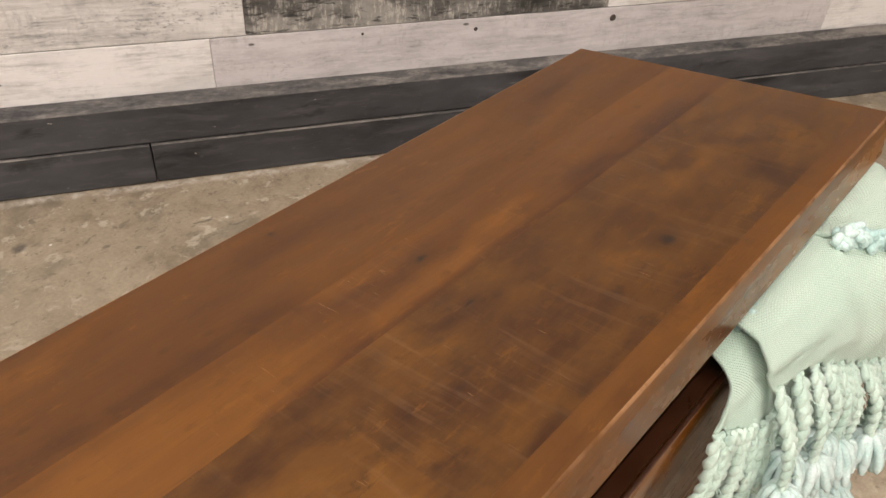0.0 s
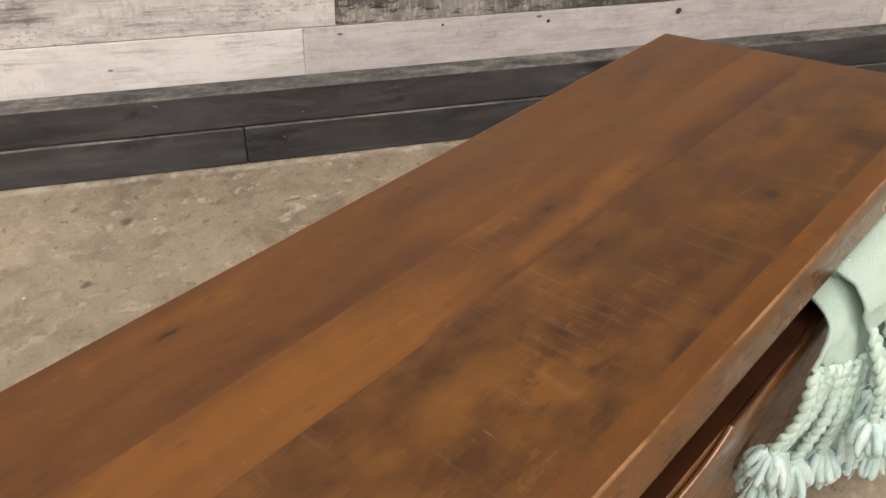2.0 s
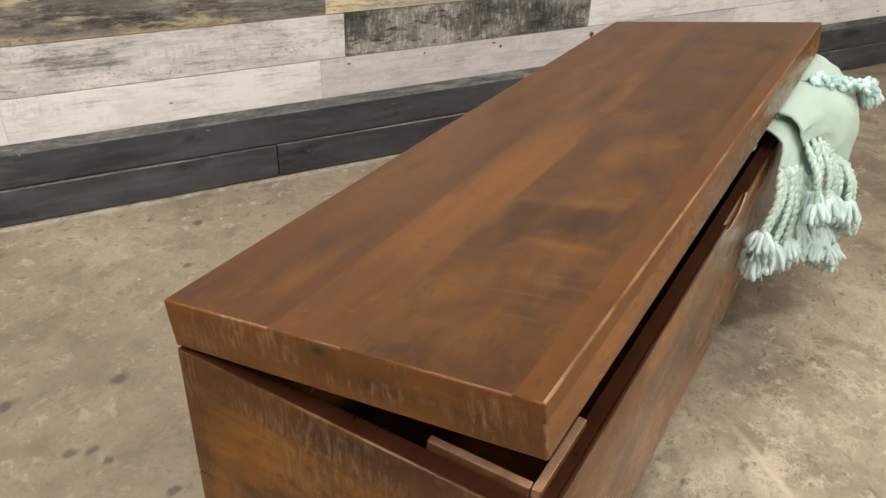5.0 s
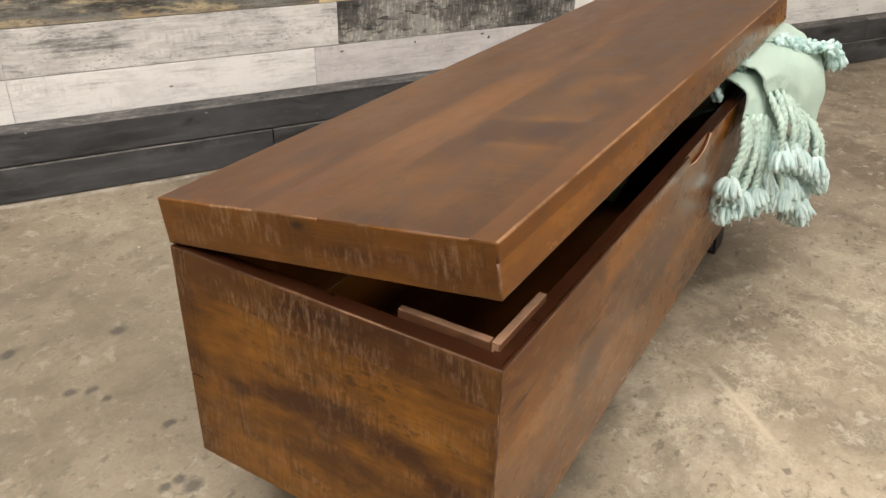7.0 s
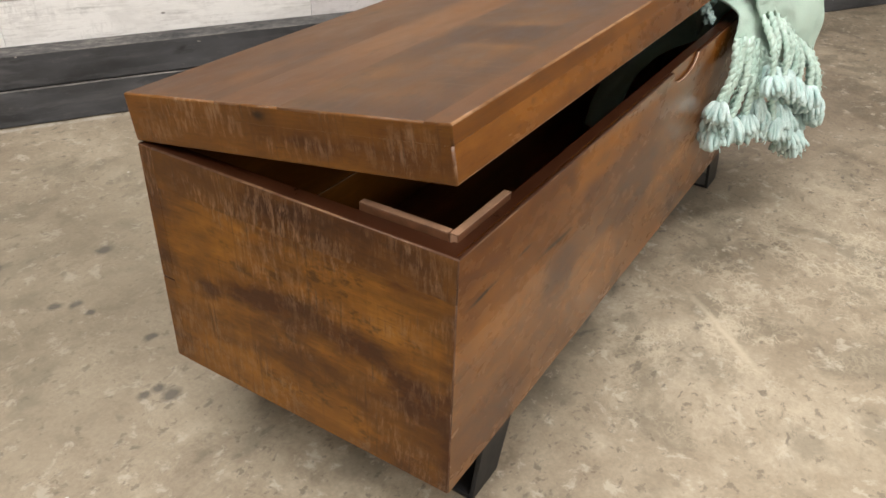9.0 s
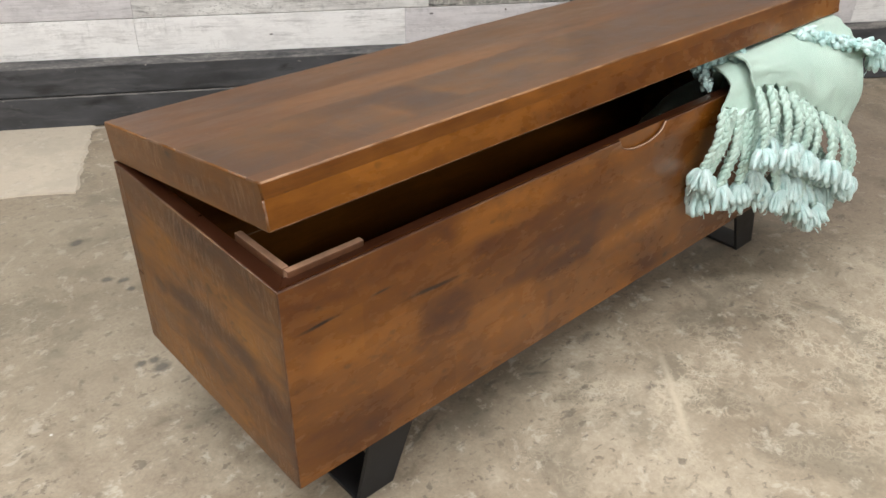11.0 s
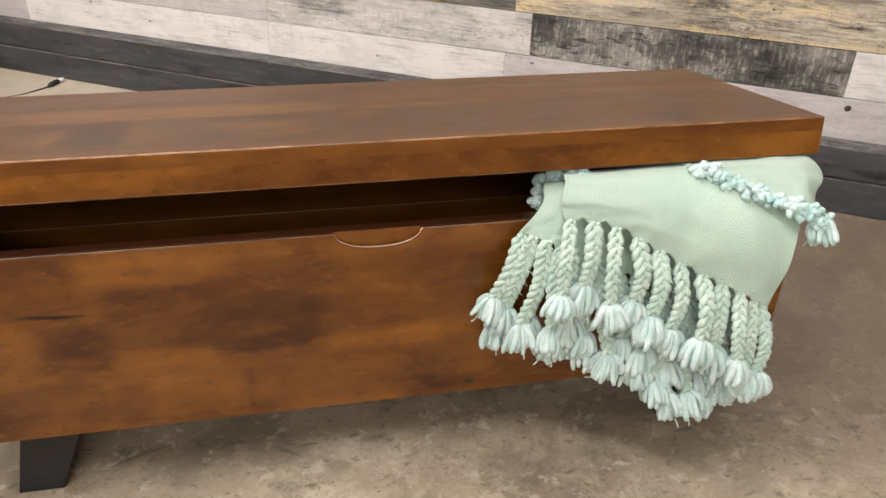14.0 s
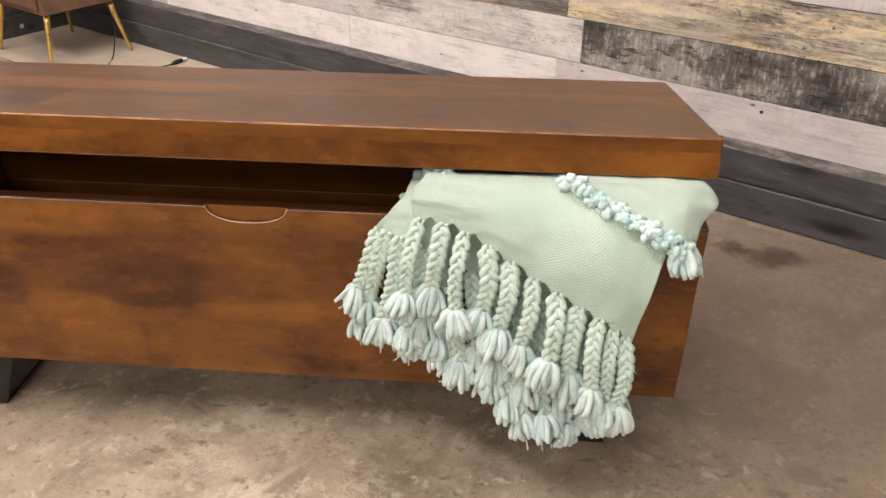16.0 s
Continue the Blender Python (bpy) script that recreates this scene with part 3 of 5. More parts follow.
FRONT_SLABS = [(0.185, 0.268, 0.225, 0.300, 0.010, 1.2), (0.265, 0.400, 0.255, 0.350, 0.010, 0.8), (0.400, 0.540, 0.225, 0.330, 0.016, 0.88),
               (0.395, 0.520, 0.238, 0.258, 0.008, 0.96), (-0.01, 0.24, 0.362, 0.410, 0.014, 0.88), (0.262, 0.305, 0.13, 0.21, 0.012, 0.72),
               (0.03, 0.145, 0.115, 0.205, 0.03, 0.72), (0.650, 0.730, 0.120, 0.215, 0.03, 0.88), (0.430, 0.440, 0.135, 0.205, 0.004, 0.96),
               (0.245, 0.42, 0.352, 0.400, 0.02, -0.8), (0.27, 0.44, 0.15, 0.235, 0.03, -0.56), (0.02, 0.18, 0.235, 0.330, 0.03, -0.64),
               (0.545, 0.70, 0.218, 0.255, 0.012, -0.96), (0.66, 0.82, 0.26, 0.39, 0.03, 0.56), (0.42, 0.55, 0.32, 0.392, 0.03, 0.4), (1.10, 1.23, 0.20, 0.30, 0.02, -0.8), (1.06, 1.23, 0.12, 0.18, 0.03, 0.4)]
FRONT_BLOTS = [(0.232, 0.268, 0.055, 0.030, 0, 1.28), (0.462, 0.246, 0.075, 0.020, 8, 1.04), (0.41, 0.285, 0.06, 0.03, 0, 0.48), (0.69, 0.15, 0.06, 0.03, 0, 0.8), (0.10, 0.155, 0.07, 0.025, 0, 0.64),
               (1.185, 0.155, 0.03, 0.02, 0, 1.12), (0.30, 0.335, 0.03, 0.02, 0, 0.56), (0.02, 0.30, 0.02, 0.10, 0, 0.56)]
END_SLABS = [(0.02, 0.24, 0.352, 0.360, 0.006, 0.9), (0.24, 0.37, 0.275, 0.345, 0.03, -1.0), (0.02, 0.20, 0.285, 0.350, 0.03, -1.0), (0.10, 0.34, 0.125, 0.175, 0.03, -1.1), (0.376, 0.40, 0.11, 0.41, 0.012, 0.9),
             (-0.01, 0.010, 0.11, 0.41, 0.006, 1.2)]
END_BLOTS = [(0.175, 0.268, 0.135, 0.024, -2, 2.0), (0.072, 0.250, 0.085, 0.024, 12, 2.2), (0.035, 0.222, 0.050, 0.026, 20, 2.2), (0.315, 0.252, 0.022, 0.016, 0, 2.0), (0.26, 0.27, 0.07, 0.018, -4, 1.4),
             (0.20, 0.205, 0.10, 0.018, 0, 0.8), (0.30, 0.15, 0.08, 0.014, 8, 0.8), (0.06, 0.135, 0.05, 0.02, 0, 0.8), (0.33, 0.31, 0.05, 0.03, 0, 0.5)]

wood_lid = stained_wood("stained_wood_lid", "xy", BACK_SLABS, BACK_BLOTS, [(0.371, -0.044, 0.014, 0.004), (0.66, -0.030, 0.004, 0.002)], tone=0.63, gold=1.02, sheen=0.20, coat=0.42, gloss=(0.34, 0.48), dings=0.42, calm=0.62, fibrous=0.5, seed=0.4, daubed=0.14)
wood_lid_fair = stained_wood("fair_stained_wood_lid", "xy", MID_SLABS, MID_BLOTS, [(0.713, -0.171, 0.008, 0.0045)], tone=0.69, gold=1.02, sheen=0.20, coat=0.42, gloss=(0.34, 0.48), dings=0.42, seed=3.9, fibrous=0.5, calm=0.62, daubed=0.12, chatter=0.05)
wood_lid_dark = stained_wood("dark_stained_wood_lid", "xy", WIDE_SLABS, WIDE_BLOTS, [(0.861, -0.325, 0.0110, 0.0075), (0.69, -0.245, 0.006, 0.002)], gold=1.08, tone=0.555, sheen=0.20, coat=0.42, gloss=(0.34, 0.48), dings=0.45, calm=0.92, daubed=0.30, streak=0.20, cloudy=0.55, blotch=(16.0, 20.0), fibrous=0.4, seed=1.7, hatch=(0.42, 0.58), chatter=0.11)
wood_lid_strip = stained_wood("stained_wood_lid_strip", "xy", [(0.60, 0.72, -0.40, -0.376, 0.02, 0.5)], [(0.769, -0.38, 0.03, 0.01, 0, 1.0)], tone=0.67, gold=1.02, sheen=0.20, coat=0.42, gloss=(0.34, 0.48), dings=0.42, fibrous=0.5, seed=7.3, calm=0.6, daubed=0.2)
LID_FACE = [(0.40, 0.75, 0.0, 0.02, 0.03, 0.5), (1.10, 1.20, 0.0, 0.03, 0.02, -0.8), (0.05, 0.20, 0.0, 0.05, 0.04, -0.5), (0.80, 0.92, -0.01, 0.035, 0.02, 0.8), (0.52, 0.60, -0.01, 0.035, 0.02, 0.5)]
wood_lid_front = stained_wood("stained_wood_lid_front", "xz", LID_FACE, dings=0.5, tone=1.12, seed=6.2, gloss=(0.20, 0.34), fibrous=0.6, coat=0.15, sheen=0.22, calm=0.9, daubed=0.24, stave=(0.19, 0.2, 0.08))
wood_lid_lip = stained_wood("stained_wood_lid_lip", "xz", tone=1.08, seed=12.4, coat=0.15, sheen=0.22, calm=0.9)
wood_front = stained_wood("stained_wood_front", "xz", FRONT_SLABS, FRONT_BLOTS, [(0.746, 0.139, 0.009, 0.007), (0.55, 0.335, 0.003, 0.002), (0.575, 0.352, 0.002, 0.002)],
                          [(0.205, 0.317, 0.060, 0.0040, -3), (0.04, 0.343, 0.038, 0.0034, 0), (0.125, 0.349, 0.020, 0.0024, 3)], seed=2.3, tone=1.05, sheen=0.22, gloss=(0.20, 0.34), fibrous=0.6, coat=0.48, dings=0.6, calm=0.80, daubed=0.24, stave=(0.15, 0.070, 0.09))
wood_end = stained_wood("stained_wood_end", "yz", END_SLABS, END_BLOTS, saw=0.46, seed=5.1, gold=1.12, tone=0.95, sheen=0.26, coat=0.12, streak=0.30, calm=1.3, daubed=0.40, hatch=(0.46, 0.59))
wood_end_dark = stained_wood("dark_stained_wood_end", "yz", [(0.02, 0.24, 0.372, 0.406, 0.02, 0.8)], [(0.19, 0.385, 0.08, 0.02, 0, 0.8)], saw=0.55, seed=9.1, gold=1.08, sheen=0.26, coat=0.12, streak=0.30, tone=0.70, calm=1.1, daubed=0.36, hatch=(0.45, 0.58))
lid_end = stained_wood("stained_wood_lid_end", "yz", [(-0.40, -0.30, 0.0, 0.05, 0.03, 0.5), (-0.40, 0.0, 0.042, 0.052, 0.006, -0.3)], [(-0.24, 0.02, 0.12, 0.016, 0, 0.9)], [(-0.192, 0.041, 0.010, 0.006)],
                       saw=0.62, gold=1.08, seed=14.0, sheen=0.28, coat=0.15, streak=0.30, tone=0.84, calm=0.9, daubed=0.24, hatch=(0.47, 0.58))
wood_back = stained_wood("stained_wood_back", "xz", tone=0.95, seed=8.0, sheen=0.40)
# lid underside and rails: the shade under the lid is put into this darker tone
wood_inner_shade = stained_wood("stained_wood_inside_shade", "xz", tone=0.42, seed=8.0, apart=3.0, sheen=0.35)


def rubbed_edge(name, dark, pale, stops=(0.40, 0.62)):
    """A worn, rounded edge: stain rubbed thin in patches."""
    m = Nodes(name)
    at = m.coords("Object")
    chafe = m.noise(m.mapped(at, (16.0, 16.0, 30.0)), 1.0, 5.0, 0.66)
    colour = m.ramp(chafe, (stops[0], dark), (stops[1], pale))
    grime = m.noise(m.mapped(at, (70.0, 70.0, 90.0), (4, 2, 1)), 1.0, 4.0, 0.65)
    colour = m.mix(m.ramp(grime, (0.56, 0.0), (0.68, 0.55)), colour, [c * 0.5 for c in dark])
    return m.done(colour, m.ramp(grime, (0.3, 0.34), (0.7, 0.48)), spec=0.5)


wood_worn = rubbed_edge("worn_wood_edge", (0.105, 0.042, 0.010), (0.25, 0.130, 0.058), (0.36, 0.56))
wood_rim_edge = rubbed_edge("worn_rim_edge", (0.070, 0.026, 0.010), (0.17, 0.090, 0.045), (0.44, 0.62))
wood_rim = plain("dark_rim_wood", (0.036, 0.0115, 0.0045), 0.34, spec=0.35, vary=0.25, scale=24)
wood_lip = plain("pale_wood_lip", (0.112, 0.048, 0.022), 0.38, vary=0.35, scale=60)
wood_notch = plain("rubbed_notch_wood", (0.44, 0.29, 0.205), 0.5, vary=0.3, scale=50)
wood_lip_cut = plain("pale_cut_wood", (0.27, 0.155, 0.095), 0.5, vary=0.25, scale=60)
steel_black = plain("black_steel", (0.012, 0.012, 0.013), 0.5, spec=0.4, vary=0.3)
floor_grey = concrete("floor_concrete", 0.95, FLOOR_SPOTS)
floor_fair = concrete("floor_fair_concrete", 1.32, (), False)
lam_white = wall_laminate("whitewashed_board", (0.77, 0.762, 0.755), (0.61, 0.60, 0.593), (0.30, 0.295, 0.29), (0.36, 0.45, 0.52), 0.16)
lam_beige = wall_laminate("pale_beige_board", (0.69, 0.678, 0.658), (0.52, 0.508, 0.493), (0.17, 0.165, 0.160), (0.40, 0.49, 0.57), 0.36)
lam_grey = wall_laminate("grey_board", (0.60, 0.578, 0.585), (0.47, 0.452, 0.46), (0.20, 0.19, 0.19), (0.34, 0.45, 0.55), 0.15)
lam_ochre = wall_laminate("ochre_weathered_board", (0.66, 0.60, 0.49), (0.38, 0.34, 0.275), (0.055, 0.048, 0.040), (0.42, 0.51, 0.60), 0.50, (0.76, 0.63, 0.38), 0.57, lines=0.36, edge=(0.74, 0.62, 0.38))
lam_dark = wall_laminate("dark_weathered_board", (0.30, 0.29, 0.265), (0.13, 0.127, 0.115), (0.035, 0.033, 0.029), (0.43, 0.52, 0.63), 0.40, (0.56, 0.46, 0.29), 0.58, edge=(0.42, 0.31, 0.19))
lam_char = charred_laminate("charred_board")
paint_black = black_paint("black_paint")
dust_grey = dusty_paint("dusty_black_paint")
plaster = plain("pale_plaster", (0.62, 0.60, 0.57), 0.8, vary=0.06, scale=6)
cloth_mint = woven("mint_weave", (0.49, 0.68, 0.575), (0.57, 0.735, 0.63))
yarn_sage = yarn("sage_yarn", (0.42, 0.575, 0.505), (0.53, 0.665, 0.595))
yarn_pale = yarn("pale_mint_yarn", (0.41, 0.575, 0.555), (0.60, 0.725, 0.71))
yarn_blue = yarn("blue_mint_yarn", (0.38, 0.59, 0.575), (0.57, 0.73, 0.71))
brass = plain("brushed_brass", (0.72, 0.50, 0.16), 0.32, metal=1.0, vary=0.1, scale=30)
wood_walnut = plain("walnut_cabinet_wood", (0.150, 0.082, 0.050), 0.38, vary=0.35, scale=16)
rubber_black = plain("black_rubber", (0.012, 0.012, 0.012), 0.55, vary=0.2)
knot_brown = plain("knot_brown", (0.055, 0.043, 0.036), 0.7, vary=0.6, scale=300)
clear_plastic = plain("milky_plastic", (0.75, 0.77, 0.78), 0.3, vary=0.05)
sticker_grey = plain("grey_sticker", (0.62, 0.62, 0.60), 0.5, vary=0.05)


# ---------- mesh helpers ----------
def part(name, bm, material, parent=None, label=""):
    mesh = bpy.data.meshes.new(name)
    bm.to_mesh(mesh)
    bm.free()
    for mat in material if isinstance(material, (list, tuple)) else (material,):
        mesh.materials.append(mat)
    ob = new(name, mesh)
    ob.parent = parent
    if label:
        tagged(ob, label)
    return ob


def thing(name, label, category, m=None, group="", kind=""):
    ob = new(name)
    ob.empty_display_size = 0.1
    if m is not None:
        ob.matrix_basis = m
    return tagged(ob, label, category, group, kind)


def smooth(ob, angle=40):
    for p in ob.data.polygons:
        p.use_smooth = True
    ob.data.set_sharp_from_angle(angle=radians(angle))
    return ob


def box_bm(x0, x1, y0, y1, z0, z1, bevel=0.0, segments=2, wear=False, bm=None):
    """A box, its edges rounded; wear marks the rounded faces as material 1."""
    own = bm is None
    bm = bmesh.new() if own else bm
    got = bmesh.ops.create_cube(bm, size=1, matrix=Matrix.Translation(((x0 + x1) / 2, (y0 + y1) / 2, (z0 + z1) / 2)) @ Matrix.Diagonal((x1 - x0, y1 - y0, z1 - z0, 1)))
    if bevel:
        edges = list({e for v in got["verts"] for e in v.link_edges})
        made = bmesh.ops.bevel(bm, geom=edges, offset=bevel, segments=segments, profile=0.5, affect="EDGES")
        if wear:
            for f in made["faces"]:
                f.material_index = 1
    return bm


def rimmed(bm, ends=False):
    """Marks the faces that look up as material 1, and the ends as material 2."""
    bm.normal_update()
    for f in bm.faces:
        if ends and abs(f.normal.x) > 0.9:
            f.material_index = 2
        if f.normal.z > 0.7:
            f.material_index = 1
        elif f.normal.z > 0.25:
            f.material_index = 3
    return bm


def mitred(bm, x0, x1):
    """Cuts the ends of a front or back board at 45 degrees; y runs from the outer face."""
    for v in bm.verts:
        if v.co.x < x0 + 0.004:
            v.co.x = max(v.co.x, x0 + v.co.y + 0.00005)
        elif v.co.x > x1 - 0.004:
            v.co.x = min(v.co.x, x1 - v.co.y - 0.00005)
    return bm


def prism_bm(outline, y0, y1, bevel=0.0):
    """An outline in x and z, pushed from y0 to y1."""
    bm = bmesh.new()
    a = [bm.verts.new((x, y0, z)) for x, z in outline]
    b = [bm.verts.new((x, y1, z)) for x, z in outline]
    n = len(outline)
    bm.faces.new(a)
    bm.faces.new(b[::-1])
    for i in range(n):
        bm.faces.new((a[i], b[i], b[(i + 1) % n], a[(i + 1) % n]))
    bmesh.ops.recalc_face_normals(bm, faces=bm.faces)
    if bevel:
        low = min(v.co.z for v in bm.verts) + 0.01
        edges = [e for e in bm.edges if len(e.link_faces) == 2 and e.calc_face_angle() > 0.6 and all(v.co.z > low for v in e.verts) and abs(e.verts[0].co.z - e.verts[1].co.z) < 0.05]
        bmesh.ops.bevel(bm, geom=edges, offset=bevel, segments=2, profile=0.5, affect="EDGES")
    return bm


def spline(points, n):
    """n + 1 points on a smooth line through the points."""
    pts = [Vector(p) for p in points]
    pts = [2 * pts[0] - pts[1]] + pts + [2 * pts[-1] - pts[-2]]
    out = []
    for i in range(n + 1):
        u = i / n * (len(pts) - 3)
        k = min(int(u), len(pts) - 4)
        f = u - k
        p0, p1, p2, p3 = pts[k:k + 4]
        out.append(0.5 * ((2 * p1) + (p2 - p0) * f + (2 * p0 - 5 * p1 + 4 * p2 - p3) * f * f + (3 * p1 - p0 - 3 * p2 + p3) * f ** 3))
    return out


def tube(bm, line, radii, sides=6, cap=True):
    """A tube along a line of points, into bm."""
    rings = []
    side = None
    for i, p in enumerate(line):
        way = (line[min(i + 1, len(line) - 1)] - line[max(i - 1, 0)]).normalized()
        if side is None:
            side = way.orthogonal().normalized()
        side = (side - way * side.dot(way)).normalized()
        up = way.cross(side)
        r = radii[i] if isinstance(radii, (list, tuple)) else radii
        rings.append([bm.verts.new(p + r * (math.cos(2 * math.pi * k / sides) * side + math.sin(2 * math.pi * k / sides) * up)) for k in range(sides)])
    for a, b in zip(rings, rings[1:]):
        for k in range(sides):
            f = bm.faces.new((a[k], a[(k + 1) % sides], b[(k + 1) % sides], b[k]))
            f.smooth = True
    if cap:
        bm.faces.new(rings[0][::-1])
        bm.faces.new(rings[-1])


# ---------- the room ----------
TURN = -31.0                                   # the panelled wall stands askew to the bench
WALL = pose(1.082, 1.101, 0, 0, 0, TURN)        # x along the wall, y into it
LEFT = -2.305                                  # the room's corner, along the wall
CEIL = 3.0
rng = random.Random(4)

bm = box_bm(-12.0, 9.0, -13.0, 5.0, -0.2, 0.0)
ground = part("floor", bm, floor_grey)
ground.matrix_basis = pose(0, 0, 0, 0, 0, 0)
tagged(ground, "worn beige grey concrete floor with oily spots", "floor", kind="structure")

# a paler strip of newer concrete beside the wall, with a broken edge
bm = bmesh.new()
edge = []
U1, V1 = -0.872, -0.432
for i in range(41):
    f = i / 40
    edge.append((U1 + 0.010 * noise.noise((f * 9, 1.3, 0)) + 0.006 * noise.noise((f * 31, 4.3, 0)) + 0.03 * f, -0.03 + (V1 + 0.03) * f))
for i in range(1, 41):
    f = i / 40
    edge.append((U1 + 0.03 + (LEFT - U1) * f, V1 + 0.008 * noise.noise((f * 14, 7.7, 0)) + 0.004 * noise.noise((f * 60, 2.2, 0))))
outline = [(LEFT, -0.03)] + edge
top = [bm.verts.new((x, y, 0.004)) for x, y in outline]
low = [bm.verts.new((x + (0.012 if y > V1 + 0.012 else 0), y - 0.004, -0.004)) for x, y in outline]
bm.faces.new(top)
for i in range(len(outline)):
    bm.faces.new((top[i], low[i], low[(i + 1) % len(outline)], top[(i + 1) % len(outline)]))
bmesh.ops.recalc_face_normals(bm, faces=bm.faces)
strip = part("floor_patch", bm, floor_fair)
strip.matrix_basis = WALL
tagged(strip, "paler patch of newer concrete with a broken edge", "floor", kind="structure")


def plain_wall(name, m, length, label):
    ob = part(name, box_bm(0, length, 0, 0.15, 0, CEIL), plaster)
    ob.matrix_basis = m
    return tagged(ob, label, "wall", kind="structure")


wall_back = plain_wall("wall_back", WALL @ pose(LEFT, 0.012, 0), 6.4, "wall clad in weathered multi-tone wood boards")
plain_wall("wall_side", WALL @ pose(LEFT, 0, 0, 0, 0, 90) @ pose(-11, 0, 0), 11.2, "plain pale wall beside the panelled wall")
plain_wall("wall_far", WALL @ pose(4.0, 0.1, 0, 0, 0, -90), 11.2, "plain pale wall across the room")
plain_wall("wall_front", WALL @ pose(4.1, -10.9, 0, 0, 0, 180), 6.6, "plain pale wall behind the camera")
ob = part("ceiling", box_bm(-12.0, 9.0, -13.0, 5.0, CEIL, CEIL + 0.1), plaster)
tagged(ob, "plain pale ceiling", "ceiling", kind="structure")

# ---------- the storage bench ----------
LONG, DEEP, LOW, TOP = 1.226, 0.397, 0.120, 0.407
BX = -0.007
THICK = 0.020
bench = thing("storage_bench", "dark brown stained wood storage bench with its lid ajar", "storage bench")


def eased(bm, chosen, size, segments=3, index=3):
    """Rounds the chosen edges; the rounded faces take a material of their own."""
    made = bmesh.ops.bevel(bm, geom=[e for e in bm.edges if chosen(e)], offset=size, segments=segments, profile=0.5, affect="EDGES")
    for f in made["faces"]:
        f.material_index = index
        f.smooth = True
    return bm


def corner_edge(e):
    """An upright edge at one of the box's front corners."""
    return all(v.co.y < 0.002 and (v.co.x < BX + 0.002 or v.co.x > LONG - 0.002) for v in e.verts) and abs(e.verts[0].co.z - e.verts[1].co.z) > 0.03


def end_rim(e):
    """The outer top edge of an end board."""
    return all(v.co.z > TOP - 1e-5 and (v.co.x < BX + 1e-5 or v.co.x > LONG - 1e-5) for v in e.verts)


# front boards: the upper one has a half-moon finger notch
notch = []
for i in range(33):
    f = -1 + 2 * i / 32
    notch.append((0.617 + 0.056 * f, TOP - 0.0235 * math.sqrt(max(0.0, 1 - abs(f) ** 2.4))))
SEAM1, SEAM2 = 0.204, 0.302
outline = [(BX, SEAM2 + 0.00005), (LONG, SEAM2 + 0.00005), (LONG, TOP)] + notch[::-1] + [(BX, TOP)]
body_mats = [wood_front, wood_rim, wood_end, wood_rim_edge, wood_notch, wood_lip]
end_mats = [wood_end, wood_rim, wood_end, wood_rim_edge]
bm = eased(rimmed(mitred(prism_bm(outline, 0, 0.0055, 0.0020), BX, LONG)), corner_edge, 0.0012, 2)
for f in bm.faces:
    if 0.55 < f.calc_center_median().x < 0.68 and f.calc_center_median().z < TOP - 0.001 and abs(f.normal.y) < 0.9:
        f.material_index = 4 if f.calc_center_median().y < 0.0018 else 5
smooth(part("front_board", bm, body_mats, bench, "front board with a half-moon finger notch"), 50)
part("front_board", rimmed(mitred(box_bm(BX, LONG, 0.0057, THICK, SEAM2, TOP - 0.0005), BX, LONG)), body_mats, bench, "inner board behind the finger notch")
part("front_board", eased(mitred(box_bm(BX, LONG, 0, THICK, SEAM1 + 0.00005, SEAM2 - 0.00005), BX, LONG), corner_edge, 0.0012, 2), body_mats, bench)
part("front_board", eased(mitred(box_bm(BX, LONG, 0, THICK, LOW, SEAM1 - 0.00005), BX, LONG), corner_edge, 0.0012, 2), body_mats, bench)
for z0, z1 in ((LOW, 0.232), (0.2321, 0.3599), (0.360, TOP)):
    for x, side in ((BX, 1), (LONG, -1)):
        bm = box_bm(min(x, x + side * THICK), max(x, x + side * THICK), 0, DEEP, z0, z1)
        for v in bm.verts:
            inward = abs(v.co.x - x) + 0.00005
            v.co.y = inward if v.co.y < 0.1 else DEEP - THICK
        rimmed(bm)
        if z1 > 0.4:
            eased(bm, end_rim, 0.0018)
        eased(bm, corner_edge, 0.0012, 2)
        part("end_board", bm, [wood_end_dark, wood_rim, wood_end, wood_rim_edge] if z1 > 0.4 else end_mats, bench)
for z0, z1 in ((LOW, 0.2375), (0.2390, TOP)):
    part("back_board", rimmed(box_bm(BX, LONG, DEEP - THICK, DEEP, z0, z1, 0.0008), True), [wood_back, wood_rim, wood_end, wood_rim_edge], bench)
# the highlight on the groove between the back boards, built as a pale strip
part("seam_strip", box_bm(THICK + 0.001, LONG - THICK - 0.001, DEEP - THICK - 0.0016, DEEP - THICK - 0.0004, 0.2374, 0.2391, 0.0004), wood_lip_cut, bench, "thin pale strip for the highlight on the inner back seam")
part("bottom_panel", box_bm(THICK + 0.001, LONG - THICK - 0.001, THICK + 0.001, DEEP - THICK - 0.003, LOW + 0.006, LOW + 0.018), wood_back, bench)


def lip_bm(x0, x1, y0, y1):
    """A low lip let into the rim: brown sides, sawn pale top."""
    bm = box_bm(x0, x1, y0, y1, TOP - 0.02, TOP + 0.007, 0.0012, 2)
    bm.normal_update()
    for f in bm.faces:
        f.material_index = 1 if f.normal.z > 0.9 or f.calc_area() < 2.6e-4 and abs(f.normal.z) < 0.1 and max(abs(f.normal.x), abs(f.normal.y)) > 0.98 else 0
    return bm


